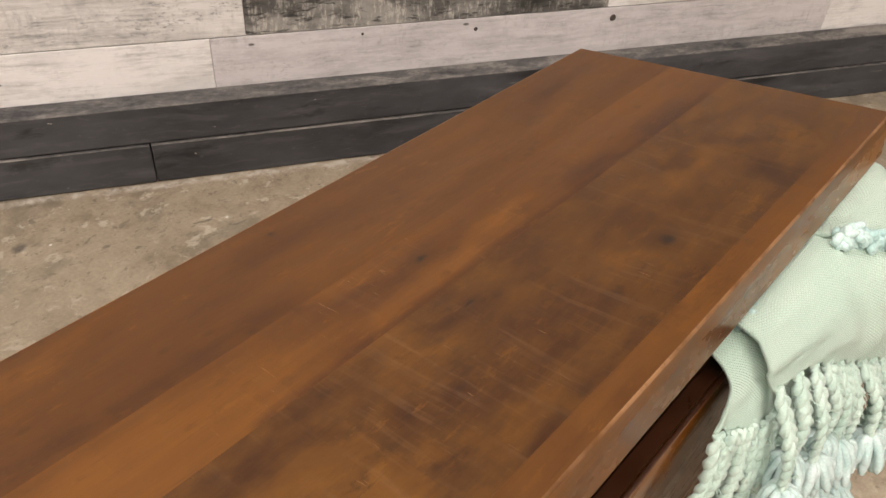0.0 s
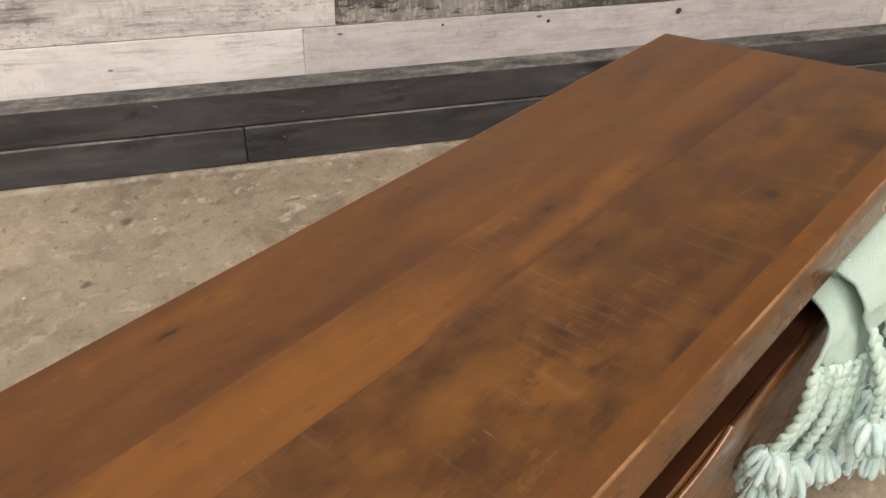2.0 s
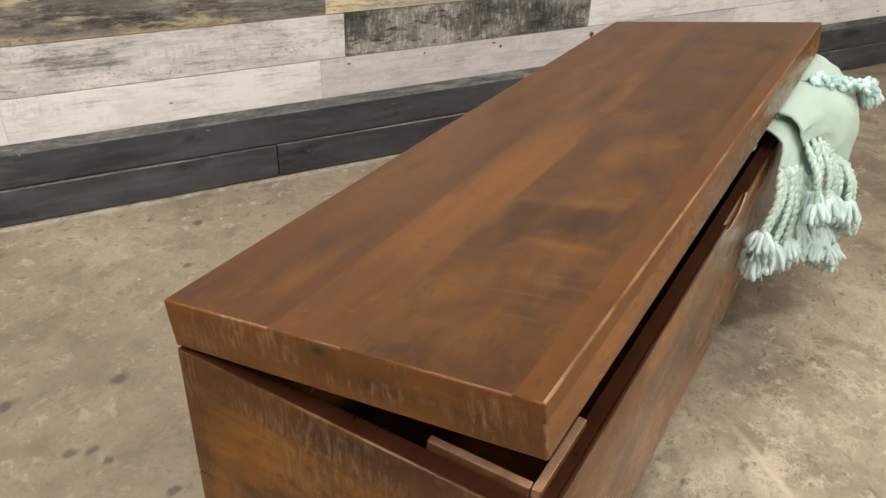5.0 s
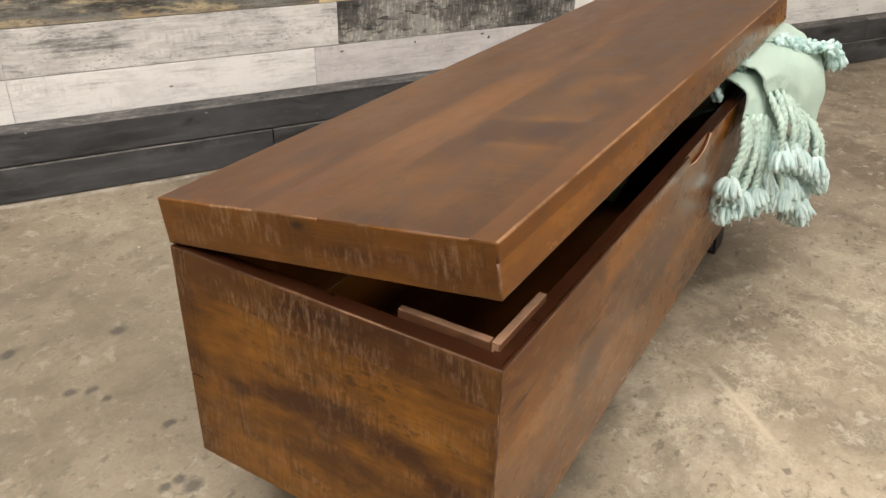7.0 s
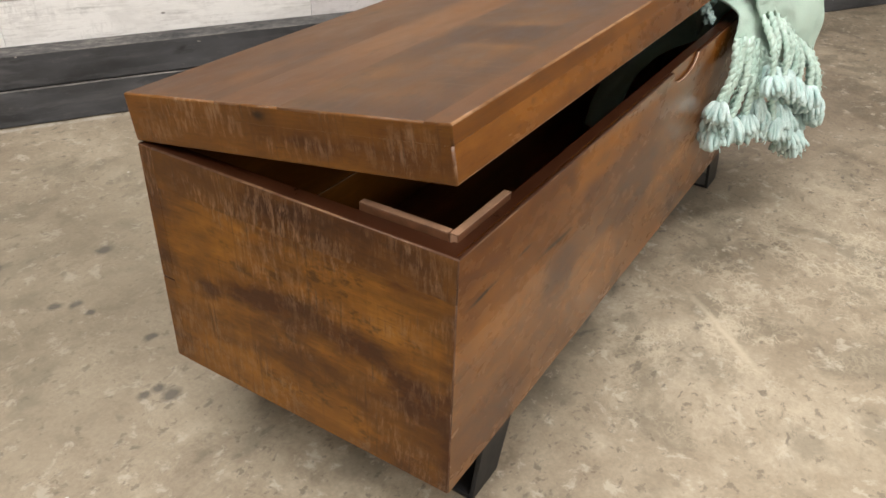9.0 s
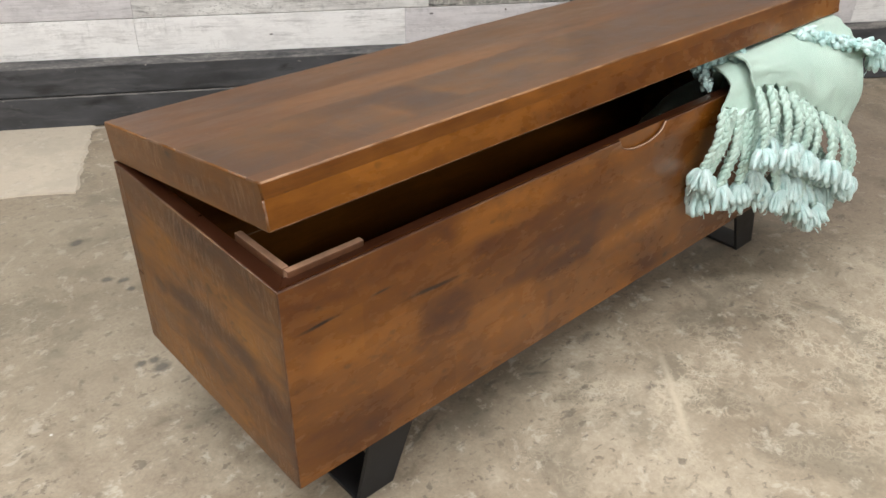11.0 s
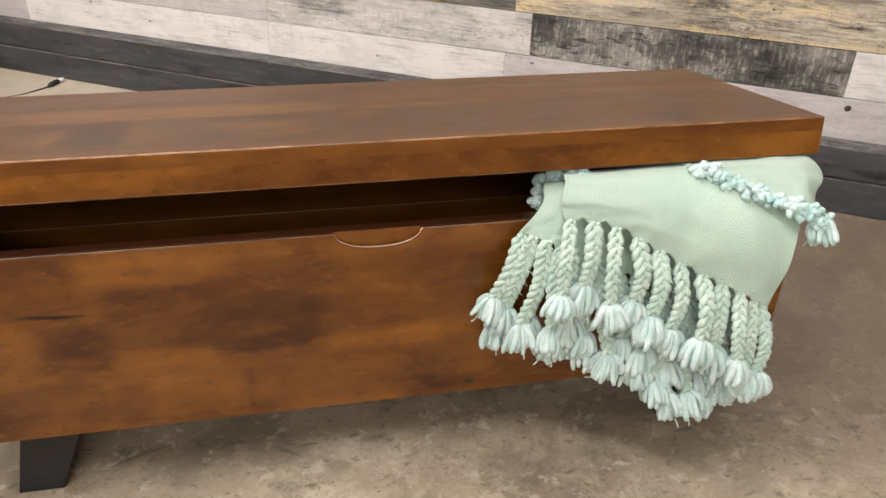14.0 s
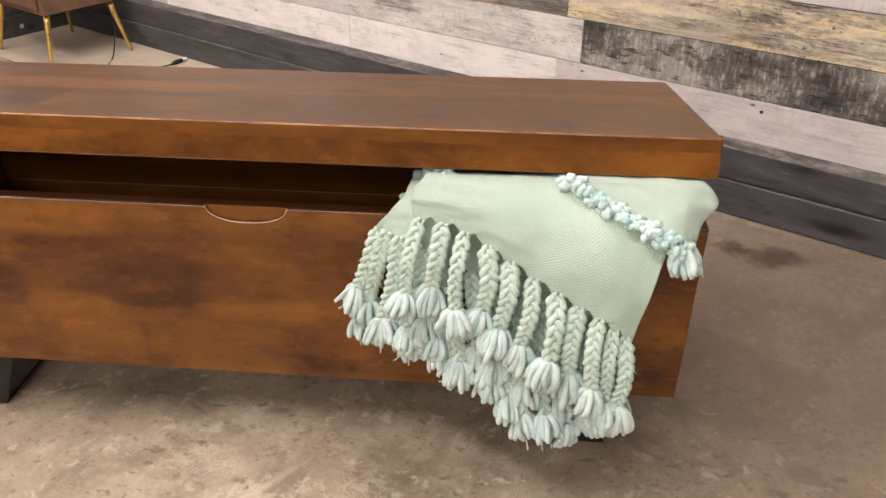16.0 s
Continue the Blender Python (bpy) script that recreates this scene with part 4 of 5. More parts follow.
for x0, x1 in ((0.0165, 0.115), (LONG - 0.115, LONG - 0.0165)):
    part("rim_lip", lip_bm(x0, x1, 0.0155, 0.0245), [wood_lip, wood_lip_cut], bench, "wooden corner lip with a pale sawn top inside the rim")
for x0, x1 in ((0.0155, 0.0245), (LONG - 0.0245, LONG - 0.0155)):
    part("rim_lip", lip_bm(x0, x1, 0.025, 0.122), [wood_lip, wood_lip_cut], bench, "wooden corner lip with a pale sawn top inside the rim")

# the lid, hinged at the back and propped open
TILT_LID = 9.37
X0, X1, H0, H1, H2 = -0.004, 1.226, -0.0025, 0.0318, 0.050
FACE = -0.400


def lid_bm(x0, x1, y0, y1, z0, z1):
    """A board of the lid; edges that are the lid's own outer edges are rubbed round."""
    bm = box_bm(x0, x1, y0, y1, z0, z1)

    def outer(e):
        planes = ((0, X0), (0, X1), (1, FACE), (1, 0.0), (2, H0), (2, H2))
        return sum(all(abs(v.co[axis] - at) < 1e-5 for v in e.verts) for axis, at in planes) >= 2

    bm.normal_update()
    for f in bm.faces:
        f.material_index = 2 if abs(f.normal.x) > 0.95 else 3 if f.normal.y < -0.95 else 0
    eased(bm, outer, 0.0022, 3, 1)
    bm.normal_update()
    for f in bm.faces:
        if f.material_index == 1 and abs(f.normal.x) > 0.2:
            f.material_index = 2
    return bm


lid = part("lid", box_bm(X0 + 0.024, X1 - 0.024, -0.376, -0.024, 0.020, H1 - 0.0005), wood_inner_shade, bench, "thick plank lid propped open at the front")
lid.matrix_basis = pose(0, 0.4015, 0.4095, -TILT_LID)
STRIP = -0.3745
for x0, x1, y0, y1, top in ((X0, X1, -0.1360, 0.0, wood_lid), (X0, X1, -0.21695, -0.13605, wood_lid_fair), (X0, 1.0439, STRIP + 0.00005, -0.2170, wood_lid_dark), (1.0440, X1, STRIP + 0.00005, -0.2170, wood_lid_dark)):
    part("lid_board", lid_bm(x0, x1, y0, y1, H1, H2), [top, wood_worn, lid_end, wood_lid_lip], lid)
part("lid_board", lid_bm(X0, X1, FACE, STRIP, H1, H2), [wood_lid_strip, wood_worn, lid_end, wood_lid_lip], lid, "narrow front board with a rubbed edge")
rail_mats = [wood_inner_shade, wood_worn, lid_end, wood_lid_front]
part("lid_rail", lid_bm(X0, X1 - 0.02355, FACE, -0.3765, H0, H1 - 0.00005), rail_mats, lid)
part("lid_rail", lid_bm(X1 - 0.0235, X1, FACE, 0.0, H0, H1 - 0.00005), [wood_inner_shade, wood_worn, lid_end, wood_lid_front], lid, "end rail with its end grain at the front")
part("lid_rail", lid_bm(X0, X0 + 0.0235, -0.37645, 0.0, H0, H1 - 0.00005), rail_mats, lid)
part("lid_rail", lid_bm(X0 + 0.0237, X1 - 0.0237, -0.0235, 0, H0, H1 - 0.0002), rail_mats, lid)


def steel_leg(mirror):
    """A sled leg of flat steel: two tapered uprights that lean to the middle, and a foot bar."""
    bm = bmesh.new()
    t = 0.006
    sx = (lambda x: LONG - x) if mirror else (lambda x: x)
    for ya, yb in ((0.020, 0.020 + t), (DEEP - 0.020 - t, DEEP - 0.020)):
        corners = [(sx(0.088), 0.0), (sx(0.150), 0.0), (sx(0.198), LOW), (sx(0.118), LOW)]
        a = [bm.verts.new((x, ya, z)) for x, z in corners]
        b = [bm.verts.new((x, yb, z)) for x, z in corners]
        bm.faces.new(a), bm.faces.new(b[::-1])
        for i in range(4):
            bm.faces.new((a[i], b[i], b[(i + 1) % 4], a[(i + 1) % 4]))
    lo, hi = sorted((sx(0.0885), sx(0.1495)))
    box_bm(lo, hi, 0.0262, DEEP - 0.0262, 0.0, t, bm=bm)
    lo, hi = sorted((sx(0.1185), sx(0.1975)))
    box_bm(lo, hi, 0.0262, DEEP - 0.0262, LOW - t, LOW - 0.0005, bm=bm)
    bmesh.ops.recalc_face_normals(bm, faces=bm.faces)
    bmesh.ops.bevel(bm, geom=list(bm.edges), offset=0.0012, segments=2, profile=0.5, affect="EDGES")
    return part("leg", bm, steel_black, bench, "black flat steel sled leg")


steel_leg(False)
steel_leg(True)

# ---------- the throw ----------
throw = thing("throw_blanket", "mint green woven throw with braided tassels over the bench rim", "blanket")


def grid_point(rows, u, v):
    """The point at u across and v down of a smooth surface through rows of control points."""
    def along(pts, f):
        f *= len(pts) - 1
        k = min(int(f), len(pts) - 2)
        f -= k
        p1, p2 = pts[k], pts[k + 1]
        p0 = pts[k - 1] if k else 2 * p1 - p2
        p3 = pts[k + 2] if k + 2 < len(pts) else 2 * p2 - p1
        return 0.5 * ((2 * p1) + (p2 - p0) * f + (2 * p0 - 5 * p1 + 4 * p2 - p3) * f * f + (3 * p1 - p0 - 3 * p2 + p3) * f ** 3)
    return along([along([Vector(p) for p in row], u) for row in rows], v)


def sheet(name, rows, nu, nv, wide, tall, ripple=0.0, label="", thick=0.004, tabs=0, first=0.0, drop=0.0):
    """A cloth panel through control points, with soft ripples and a real thickness; its hem may be drawn down into tabs where plaits hang."""
    bm = bmesh.new()
    uv = bm.loops.layers.uv.new("UVMap")
    at = {}
    vs = []
    for j in range(nv + 1):
        for i in range(nu + 1):
            u, v = i / nu, j / nv
            p = grid_point(rows, u, v)
            p.y += ripple * (noise.noise((u * 5.0, v * 4.0, len(rows) * 1.7)) + 0.5 * noise.noise((u * 13.0, v * 8.0, 3.1)))
            p.z += 0.4 * ripple * noise.noise((u * 6.0, v * 5.0, 9.4))
            if tabs:
                near = abs((u * tabs - first + 0.5) % 1.0 - 0.5)
                p.z -= drop * (1.0 - 2.6 * near) * max(0.0, (v - 0.86) / 0.14) ** 2
            w = bm.verts.new(p)
            at[w] = (u * wide, v * tall)
            vs.append(w)
    for j in range(nv):
        for i in range(nu):
            k = j * (nu + 1) + i
            f = bm.faces.new((vs[k], vs[k + nu + 1], vs[k + nu + 2], vs[k + 1]))
            f.smooth = True
            for loop in f.loops:
                loop[uv].uv = at[loop.vert]
    ob = part(name, bm, cloth_mint, throw, label)
    mod = ob.modifiers.new("thickness", "SOLIDIFY")
    mod.thickness, mod.offset = thick, 0.0
    return ob


MAIN = [
    [(0.900, 0.14, 0.395), (0.955, 0.14, 0.40), (1.00, 0.14, 0.40), (1.05, 0.14, 0.40), (1.10, 0.14, 0.40), (1.16, 0.14, 0.40)],
    [(0.868, 0.034, 0.456), (0.940, 0.03, 0.456), (0.99, 0.03, 0.458), (1.05, 0.03, 0.458), (1.105, 0.03, 0.458), (1.17, 0.03, 0.456)],
    [(0.858, -0.006, 0.464), (0.932, -0.008, 0.462), (0.985, -0.010, 0.464), (1.042, -0.010, 0.464), (1.10, -0.010, 0.462), (1.175, -0.008, 0.456)],
    [(0.849, -0.024, 0.457), (0.924, -0.036, 0.450), (0.982, -0.048, 0.444), (1.044, -0.056, 0.440), (1.107, -0.062, 0.438), (1.165, -0.066, 0.438)],
    [(0.845, -0.034, 0.444), (0.917, -0.048, 0.436), (0.978, -0.064, 0.414), (1.043, -0.080, 0.397), (1.107, -0.095, 0.384), (1.146, -0.100, 0.374)],
    [(0.848, -0.041, 0.430), (0.911, -0.054, 0.421), (0.974, -0.068, 0.386), (1.040, -0.085, 0.350), (1.096, -0.099, 0.322), (1.130, -0.099, 0.298)],
]
UNDER = [
    [(0.945, 0.075, 0.350), (0.97, 0.08, 0.36), (0.98, 0.09, 0.38), (1.05, 0.09, 0.38), (1.14, 0.09, 0.38)],
    [(0.852, 0.036, 0.438), (0.90, 0.036, 0.444), (0.96, 0.04, 0.442), (1.04, 0.04, 0.43), (1.13, 0.04, 0.43)],
    [(0.832, -0.006, 0.434), (0.885, -0.014, 0.440), (0.95, -0.010, 0.436), (1.03, -0.012, 0.424), (1.12, -0.012, 0.424)],
    [(0.813, -0.017, 0.418), (0.864, -0.034, 0.408), (0.945, -0.028, 0.380), (1.03, -0.040, 0.350), (1.12, -0.045, 0.335)],
    [(0.797, -0.022, 0.400), (0.846, -0.040, 0.388), (0.94, -0.040, 0.340), (1.03, -0.052, 0.300), (1.112, -0.056, 0.268)],
]
FOLD = [
    [(1.03, 0.10, 0.445), (1.10, 0.10, 0.448), (1.16, 0.10, 0.448), (1.205, 0.10, 0.440)],
    [(1.030, 0.010, 0.467), (1.10, 0.006, 0.469), (1.165, 0.004, 0.470), (1.211, 0.012, 0.466)],
    [(1.036, -0.006, 0.468), (1.105, -0.018, 0.466), (1.172, -0.022, 0.464), (1.227, -0.014, 0.448)],
    [(1.060, -0.020, 0.462), (1.115, -0.042, 0.455), (1.172, -0.050, 0.448), (1.206, -0.032, 0.432)],
    [(1.090, -0.038, 0.453), (1.130, -0.070, 0.446), (1.170, -0.088, 0.424), (1.193, -0.062, 0.410)],
]
sheet("main_panel", MAIN, 121, 48, 0.30, 0.30, 0.005, tabs=11, first=0.35, drop=0.011)
sheet("under_panel", UNDER, 117, 40, 0.30, 0.26, 0.005, tabs=13, first=0.3, drop=0.011)
sheet("fold_panel", FOLD, 34, 30, 0.19, 0.20, 0.0065)


def braid(root, head, sag, width, seed):
    """A three-strand plait from the cloth's edge to the tassel."""
    r = random.Random(seed)
    root, head = Vector(root), Vector(head)
    mid = (root + head) / 2 + Vector((r.uniform(-0.006, 0.006), sag, r.uniform(-0.004, 0.004)))
    n = 42
    line = spline([root, mid, head], n)
    length = sum((a - b).length for a, b in zip(line, line[1:]))
    turns = max(2, length / 0.037 * r.uniform(0.9, 1.12))
    bm = bmesh.new()
    yaw = r.uniform(-0.15, 0.15)
    lumpy = [1.0 + 0.10 * noise.noise((seed * 1.3, i * 0.35, 0.5)) for i in range(n + 1)]
    for k in range(3):
        strand = []
        for i, p in enumerate(line):
            way = (line[min(i + 1, n)] - line[max(i - 1, 0)]).normalized()
            side = way.cross(Vector((math.sin(yaw), -math.cos(yaw), 0.45))).normalized()
            out = side.cross(way)
            w = width * (1.0 - 0.20 * i / n) * min(1.0, 0.62 + 0.38 * i / 5) * lumpy[i]
            a = 2 * math.pi * (turns * i / n + k / 3)
            loose = Vector((r.uniform(-1, 1), r.uniform(-1, 1), r.uniform(-1, 1))) * 0.0005
            strand.append(p + side * (0.44 * w * math.sin(a)) + out * (0.095 * w * math.sin(2 * a)) + loose)
        tube(bm, strand, [width * (0.285 - 0.05 * i / n) * min(1.0, 0.55 + 0.45 * i / 5) * r.uniform(0.84, 1.10) for i in range(n + 1)], 6)
    # a few loose hairs
    for k in range(6):
        p = line[r.randrange(3, n - 2)]
        d = Vector((r.uniform(-1, 1), r.uniform(-1, 0), r.uniform(-0.6, 0.6))).normalized()
        a = p + d * width * 0.5
        tube(bm, [a, a + d * 0.004 + Vector((0, 0, -0.001)), a + d * 0.007 + Vector((0, 0, -0.004))], [0.0006, 0.0005, 0.0003], 4)
    ob = part("braid", bm, yarn_sage, throw)
    return (line[-1] - line[-4]).normalized()


def tassel(head, way, size, seed, material):
    """A bell of thick yarn ends, tied at the head."""
    r = random.Random(seed)
    bm = bmesh.new()
    head = Vector(head)
    way = (Vector(way) + Vector((r.uniform(-0.5, 0.5), r.uniform(-0.6, 0.25), -1.5))).normalized()
    side = way.orthogonal().normalized()
    up = way.cross(side)
    count = 30
    for k in range(count):
        a = 2.39996 * k + r.uniform(-0.4, 0.4)
        rad = math.sqrt((k + 0.4) / count)
        d = side * math.cos(a) + up * math.sin(a)
        long_ = size * r.uniform(0.72, 1.06)
        spread = 0.47 * size * rad * r.uniform(0.85, 1.12)
        p0 = head + d * 0.004 * rad
        p1 = head + way * 0.12 * long_ + d * spread * 0.66
        p2 = head + way * 0.50 * long_ + d * spread * (1.06 + r.uniform(-0.14, 0.14))
        p3 = head + way * long_ * (1.0 - 0.12 * rad) + d * spread * (1.10 + r.uniform(-0.26, 0.26)) + side * r.uniform(-0.006, 0.006) + up * r.uniform(-0.005, 0.005)
        yarn_r = 0.0045 * r.uniform(0.75, 1.2)
        line = spline([p0, p1, p2, p3], 8)
        tube(bm, line, [yarn_r * q for q in (0.7, 0.95, 1.05, 1.08, 1.02, 1.0, 1.02, 1.0, 0.62)], 6)
    for k in range(3):
        a = r.uniform(0, 6.3)
        d = side * math.cos(a) + up * math.sin(a)
        p = head + way * size * 0.8 + d * size * 0.4
        tube(bm, spline([p, p + way * 0.008 + d * r.uniform(0, 0.006), p + way * r.uniform(0.008, 0.014) + d * r.uniform(-0.004, 0.01)], 4), 0.0009, 4)
    return part("tassel", bm, material, throw)


# upper fringe: roots on the main panel's edge
roots = [grid_point(MAIN, (i + 0.35) / 11.0, 1.0) for i in range(11)]
heads = [p + Vector((-0.012 + 0.012 * i / 10, -0.032, -0.088)) for i, p in enumerate(roots)]
for i, (a, b) in enumerate(zip(roots, heads)):
    b = b + Vector((rng.uniform(-0.007, 0.007), rng.uniform(-0.010, 0.008), rng.uniform(-0.012, 0.010)))
    way = braid(a + Vector((0, 0.0, -0.002)), b, -0.010, 0.0180 + rng.uniform(-0.0026, 0.0022), 100 + i)
    tassel(b, way, 0.041 + rng.uniform(-0.004, 0.005), 200 + i, yarn_pale)
# lower fringe: roots on the under panel's edge
roots = [grid_point(UNDER, (i + 0.3) / 13.0, 1.0) for i in range(13)]
heads = spline([(0.772, -0.024, 0.308), (0.800, -0.034, 0.276), (0.866, -0.056, 0.248), (0.926, -0.092, 0.232), (0.976, -0.102, 0.204), (1.020, -0.115, 0.178), (1.072, -0.106, 0.172), (1.124, -0.092, 0.196)], 12)
for i, (a, b) in enumerate(zip(roots, heads)):
    b = b + Vector((rng.uniform(-0.006, 0.006), rng.uniform(-0.006, 0.006), rng.uniform(-0.008, 0.008)))
    way = braid(a, b, -0.008, 0.0172 + rng.uniform(-0.0022, 0.002), 300 + i)
    tassel(b, way, 0.040 + rng.uniform(-0.004, 0.005), 400 + i, yarn_pale)


# a further rank of tassels between the two, hung from the cloth behind
roots = [grid_point(UNDER, (i + 0.8) / 10.5, 0.96) for i in range(9)]
heads = spline([(0.779, -0.022, 0.266), (0.832, -0.046, 0.272), (0.900, -0.078, 0.262), (0.960, -0.088, 0.246), (1.020, -0.100, 0.208), (1.088, -0.100, 0.188)], 8)
for i, (a, b) in enumerate(zip(roots, heads)):
    b = b + Vector((rng.uniform(-0.008, 0.008), rng.uniform(-0.006, 0.006), rng.uniform(-0.010, 0.010)))
    way = braid(a + Vector((0, -0.006, 0)), b, -0.004, 0.0168 + rng.uniform(-0.0022, 0.002), 500 + i)
    tassel(b, way, 0.040 + rng.uniform(-0.004, 0.005), 600 + i, yarn_pale)


way = braid(grid_point(UNDER, 0.30, 0.97) + Vector((0, -0.006, 0)), Vector((0.866, -0.062, 0.287)), -0.004, 0.0190, 700)
tassel((0.866, -0.062, 0.287), way, 0.042, 701, yarn_pale)


def trim(line, puffs, seed, width=0.012):
    """A row of short tufted yarn ends along a line."""
    r = random.Random(seed)
    bm = bmesh.new()
    for k in range(puffs):
        f = (k + r.random()) / puffs * (len(line) - 1)
        i = min(int(f), len(line) - 2)
        p = line[i].lerp(line[i + 1], f - i)
        d = Vector((r.uniform(-1, 1), r.uniform(-1.2, 0.2), r.uniform(-1, 0.8))).normalized()
        a = p + Vector((r.uniform(-1, 1), r.uniform(-0.6, 0.2), r.uniform(-1, 1))) * width * 0.6
        bend = Vector((r.uniform(-1, 1), r.uniform(-1, 0.4), r.uniform(-1, 0.6))) * 0.004
        tube(bm, [a, a + d * 0.003, a + d * 0.0065 + bend * 0.6, a + d * 0.0095 + bend * 1.1], [0.0028, 0.0046, 0.0047, 0.0030], 7)
    return part("tufted_trim", bm, yarn_blue, throw, "row of pale blue-green yarn tufts")


trim(spline([(1.036, -0.009, 0.475), (1.064, -0.028, 0.467), (1.092, -0.050, 0.457), (1.131, -0.084, 0.452), (1.154, -0.096, 0.444), (1.169, -0.100, 0.434)], 24), 200, 5, 0.0105)
trim(spline([(1.162, -0.101, 0.436), (1.173, -0.103, 0.428)], 4), 24, 6, 0.012)
tassel((1.171, -0.098, 0.434), (0.45, -0.2, -0.3), 0.036, 61, yarn_blue)
trim(spline([(0.858, 0.055, 0.428), (0.842, 0.046, 0.420), (0.836, 0.036, 0.412)], 8), 40, 8, 0.012)
trim(spline([(0.893, 0.012, 0.460), (0.874, 0.032, 0.458), (0.858, 0.052, 0.444), (0.846, 0.072, 0.426)], 10), 70, 7, 0.014)

# the rest of the throw, lying folded in the box
INSIDE = [
    [(0.965, 0.060, 0.350), (0.99, 0.060, 0.355), (1.06, 0.060, 0.360), (1.15, 0.06, 0.360)],
    [(0.945, 0.110, 0.320), (0.97, 0.12, 0.340), (1.06, 0.12, 0.36), (1.17, 0.12, 0.36)],
    [(0.925, 0.160, 0.270), (0.95, 0.18, 0.30), (1.07, 0.18, 0.33), (1.17, 0.18, 0.33)],
    [(0.905, 0.190, 0.190), (0.93, 0.23, 0.22), (1.08, 0.25, 0.26), (1.18, 0.25, 0.26)],
    [(0.900, 0.200, 0.145), (0.93, 0.26, 0.145), (1.08, 0.28, 0.145), (1.18, 0.28, 0.145)],
]
sheet("inner_fold", INSIDE, 24, 24, 0.33, 0.45, 0.010)

# ---------- side cabinet with brass legs in the corner ----------
CAB = WALL @ pose(-1.96, -0.24, 0)
cabinet = thing("side_cabinet", "brown wooden side cabinet on slim splayed brass legs", "cabinet", CAB)
W2, D2, B0, B1 = 0.180, 0.150, 0.186, 0.60
part("body", box_bm(-W2, W2, -D2, D2, B0, B1, 0.006), wood_walnut, cabinet)
part("drawer_front", box_bm(-W2 + 0.015, W2 - 0.015, -D2 - 0.012, -D2 - 0.0005, B0 + 0.02, B0 + 0.20, 0.003), wood_walnut, cabinet)
part("drawer_front", box_bm(-W2 + 0.015, W2 - 0.015, -D2 - 0.012, -D2 - 0.0005, B0 + 0.205, B1 - 0.02, 0.003), wood_walnut, cabinet)
for sx, sy, fx, fy in ((-1, -1, -0.198, -0.150), (-1, 1, -0.198, 0.147), (1, -1, 0.172, -0.162), (1, 1, 0.208, 0.140)):
    bm = bmesh.new()
    tube(bm, spline([(sx * (W2 - 0.030), sy * (D2 - 0.028), B0), (fx, fy, 0.004)], 6), [0.0122 - 0.0011 * i for i in range(7)], 12)
    part("leg", bm, brass, cabinet, "tapered brass leg")

# ---------- cord and plug ----------
cord = thing("power_cord", "thin black power cord with a plug lying on the floor", "cord")
bm = bmesh.new()
tube(bm, spline([(-0.545, 2.010, 0.215), (-0.538, 1.972, 0.125), (-0.518, 1.890, 0.040), (-0.495, 1.805, 0.006), (-0.482, 1.747, 0.004), (-0.445, 1.690, 0.004), (-0.380, 1.680, 0.004), (-0.316, 1.705, 0.004), (-0.250, 1.757, 0.008)], 80), 0.0024, 8)
part("cable", bm, rubber_black, cord)
bm = bmesh.new()
tube(bm, spline([(-0.252, 1.755, 0.008), (-0.241, 1.775, 0.010), (-0.228, 1.798, 0.011)], 8), [0.004, 0.005, 0.008, 0.009, 0.009, 0.009, 0.0085, 0.008, 0.0075], 10)
plug = part("plug", bm, rubber_black, cord)
bm = bmesh.new()
tube(bm, spline([(-0.228, 1.798, 0.011), (-0.223, 1.807, 0.012), (-0.217, 1.817, 0.012)], 4), [0.0065, 0.007, 0.007, 0.0065, 0.005], 10)
part("plug_cap", bm, clear_plastic, plug, "milky plastic plug cap")

# ---------- boards of the wall ----------
ROWS_Z = [0.165, 0.277, 0.387, 0.499]
while ROWS_Z[-1] < 2.9:
    ROWS_Z.append(ROWS_Z[-1] + 0.110)
KINDS = [lam_white, lam_beige, lam_grey, lam_ochre, lam_dark, lam_char]
SET = {0: [(LEFT + 0.02, -1.62, lam_grey), (-1.62, -0.718, lam_white), (-0.718, 0.0, lam_white), (0.0, 1.42, lam_grey), (1.42, 2.4, lam_white)],
       1: [(LEFT + 0.02, -1.9, lam_beige), (-1.9, -0.716, lam_grey), (-0.716, 0.067, lam_beige), (0.067, 0.825, lam_char), (0.825, 2.0, lam_white)],
       2: [(LEFT + 0.02, -0.735, lam_white), (-0.735, 0.02, lam_dark), (0.02, 1.15, lam_ochre), (1.15, 2.3, lam_ochre)],
       3: [(LEFT + 0.02, -0.30, lam_beige), (-0.30, 0.53, lam_ochre), (0.53, 1.5, lam_grey)]}


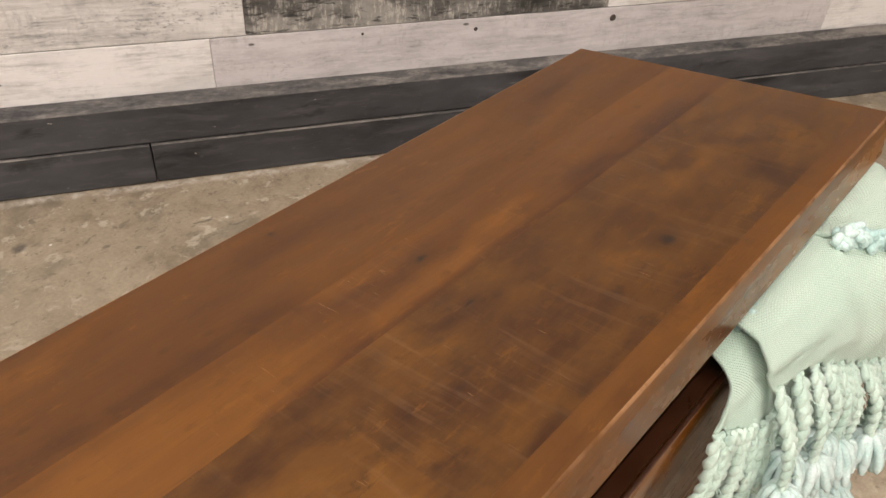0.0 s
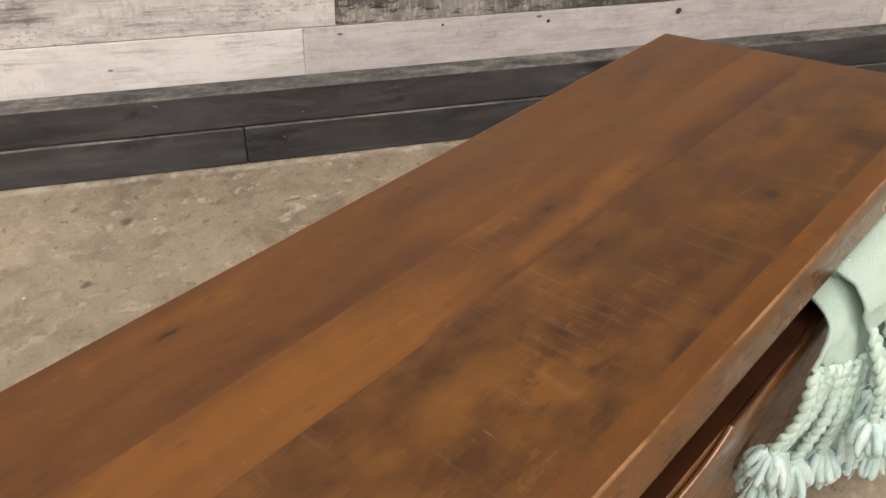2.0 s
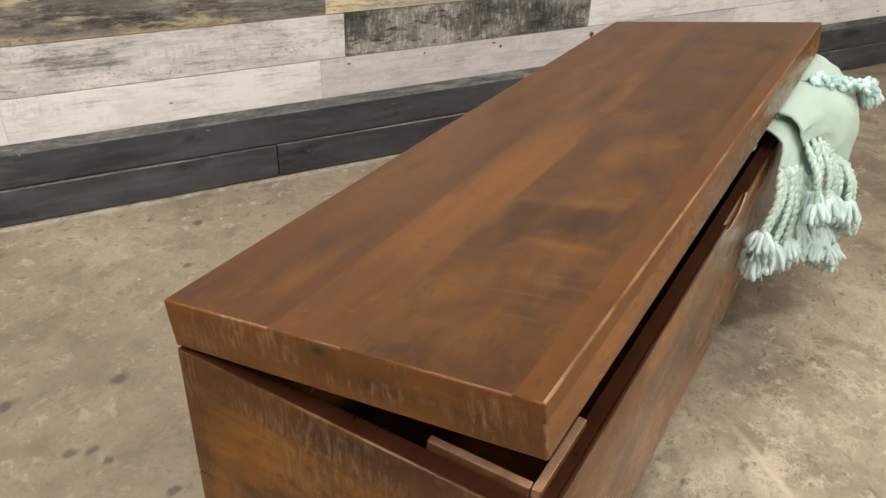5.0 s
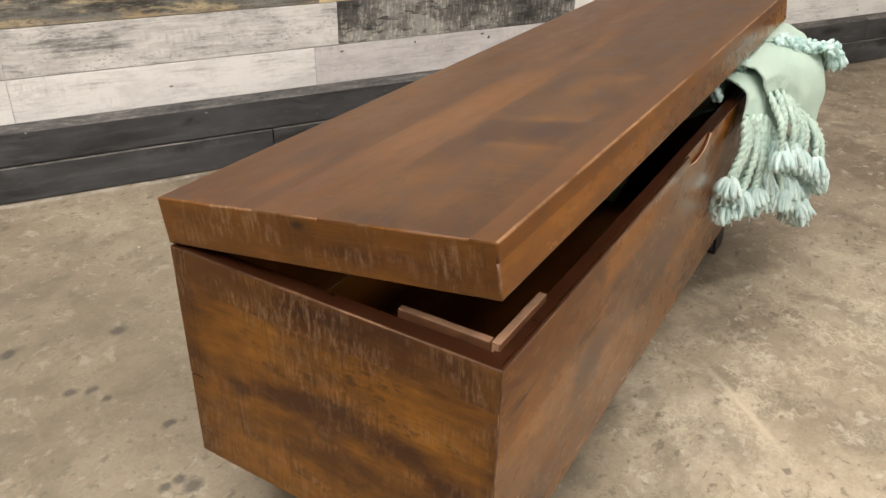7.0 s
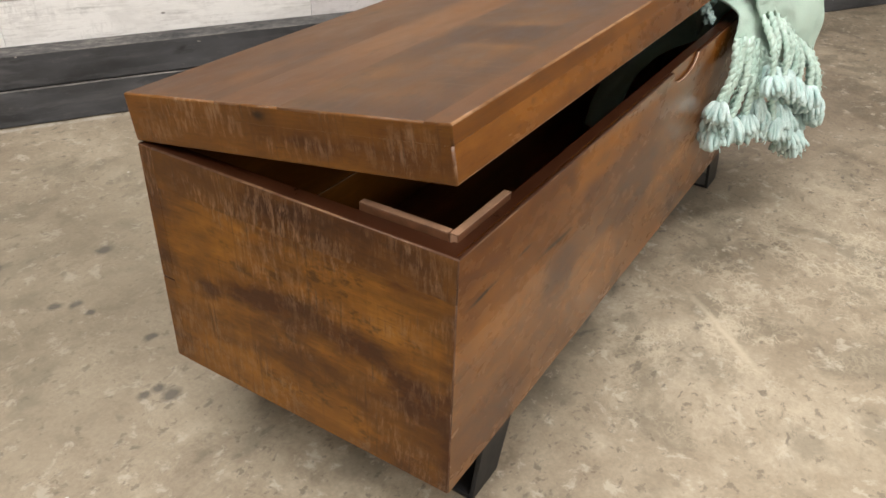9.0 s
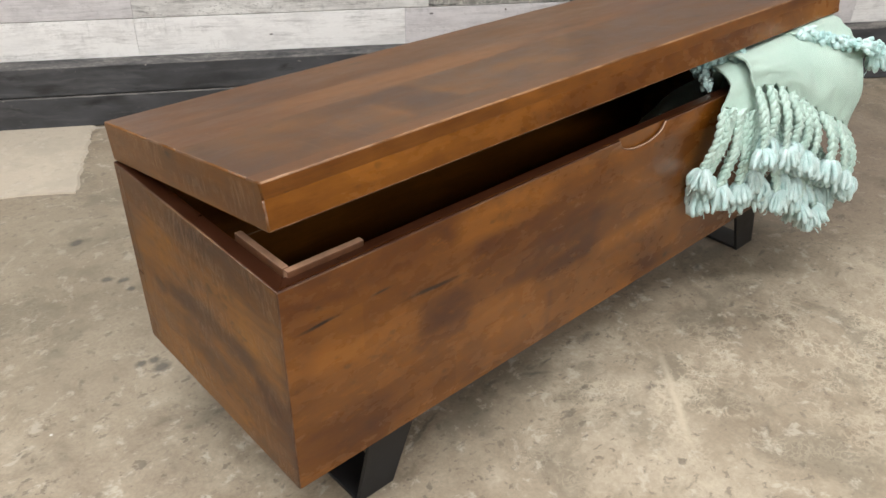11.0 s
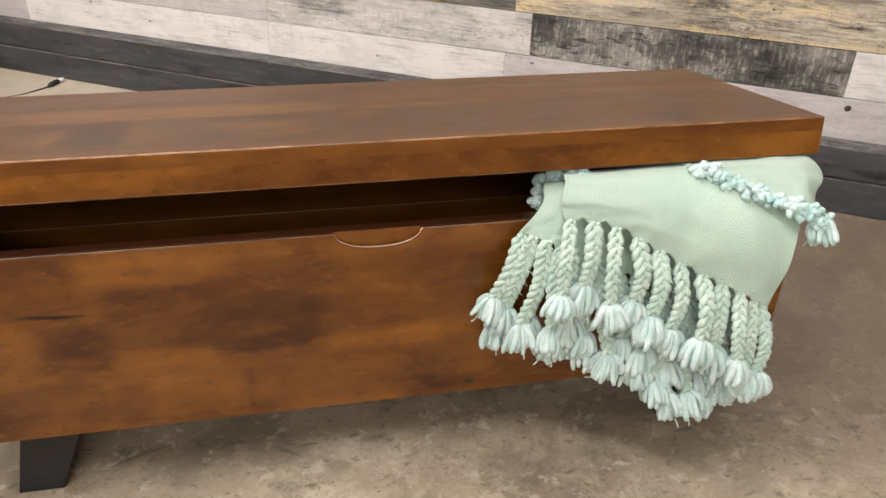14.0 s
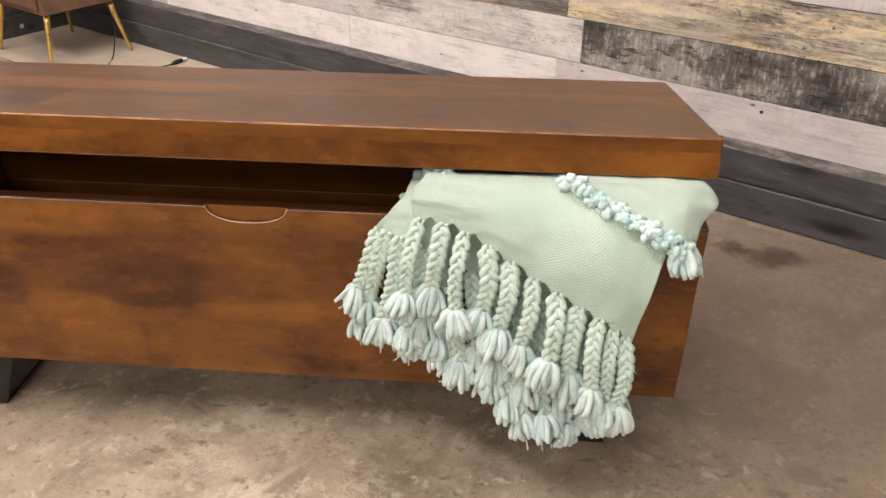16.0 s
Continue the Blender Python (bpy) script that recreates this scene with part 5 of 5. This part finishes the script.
def wall_board(u0, u1, z0, z1, material):
    bm = box_bm(0.0002, u1 - u0 - 0.0002, 0, 0.0115, 0.0009, z1 - z0 - 0.0009, 0.0010, 1)
    ob = part("wall_board", bm, material, wall_back)
    ob.matrix_basis = pose(u0 - LEFT, -0.012, z0)
    return ob


for r, (z0, z1) in enumerate(zip(ROWS_Z, ROWS_Z[1:])):
    runs = list(SET.get(r, []))
    u = runs[-1][1] if runs else LEFT + 0.02
    while u < 3.95:
        v = min(3.98, u + rng.uniform(0.7, 1.3))
        runs.append((u, v, rng.choice(KINDS)))
        u = v
    for u0, u1, mat in runs:
        wall_board(u0, u1, z0, z1, mat)

# two dark knots in the long grey board
for u, z, r in ((0.842, 0.253, 0.0075), (0.527, 0.253, 0.0042), (0.29, 0.262, 0.003)):
    bm = bmesh.new()
    bmesh.ops.create_cone(bm, cap_ends=True, segments=14, radius1=r, radius2=r * 0.8, depth=0.0012, matrix=pose(u - LEFT, -0.0126, z, 90))
    part("knot", bm, knot_brown, wall_back, "dark round knot in a board")

# black timber skirting: two courses of rough boards
skirting = thing("skirting", "rough black painted timber skirting in two courses along the wall", "skirting", WALL, kind="structure")
SK = 0.036
for z0, z1, joints in ((0.002, 0.0865, (LEFT + 0.035, -0.138, 1.9, 3.98)), (0.0895, 0.166, (LEFT + 0.035, 2.2, 3.98))):
    for a, b in zip(joints, joints[1:]):
        bm = box_bm(a + 0.0012, b - 0.0012, -SK + (0.004 if z1 > 0.1 else 0.0), -0.0005, z0, z1, 0.0020)
        if z1 > 0.1:
            for v in bm.verts:
                if v.co.z > z1 - 0.004 and v.co.y > -SK / 2:
                    v.co.z += 0.012          # the top board slopes up to the wall
        part("skirting_board", rimmed(bm), [paint_black, dust_grey, paint_black, dust_grey], skirting)
for z0, z1 in ((0.002, 0.0875), (0.0895, 0.178)):
    ob = part("skirting_board", rimmed(box_bm(LEFT + 0.001, LEFT + 0.034, -10.8, -0.001, z0, z1, 0.003)), [paint_black, dust_grey, paint_black, dust_grey], skirting)
ob = part("sticker", box_bm(0, 0.0006, -0.007, 0.007, -0.008, 0.008), sticker_grey, skirting, "small pale grey sticker")
ob.matrix_basis = pose(LEFT + 0.0343, -0.234, 0.040)
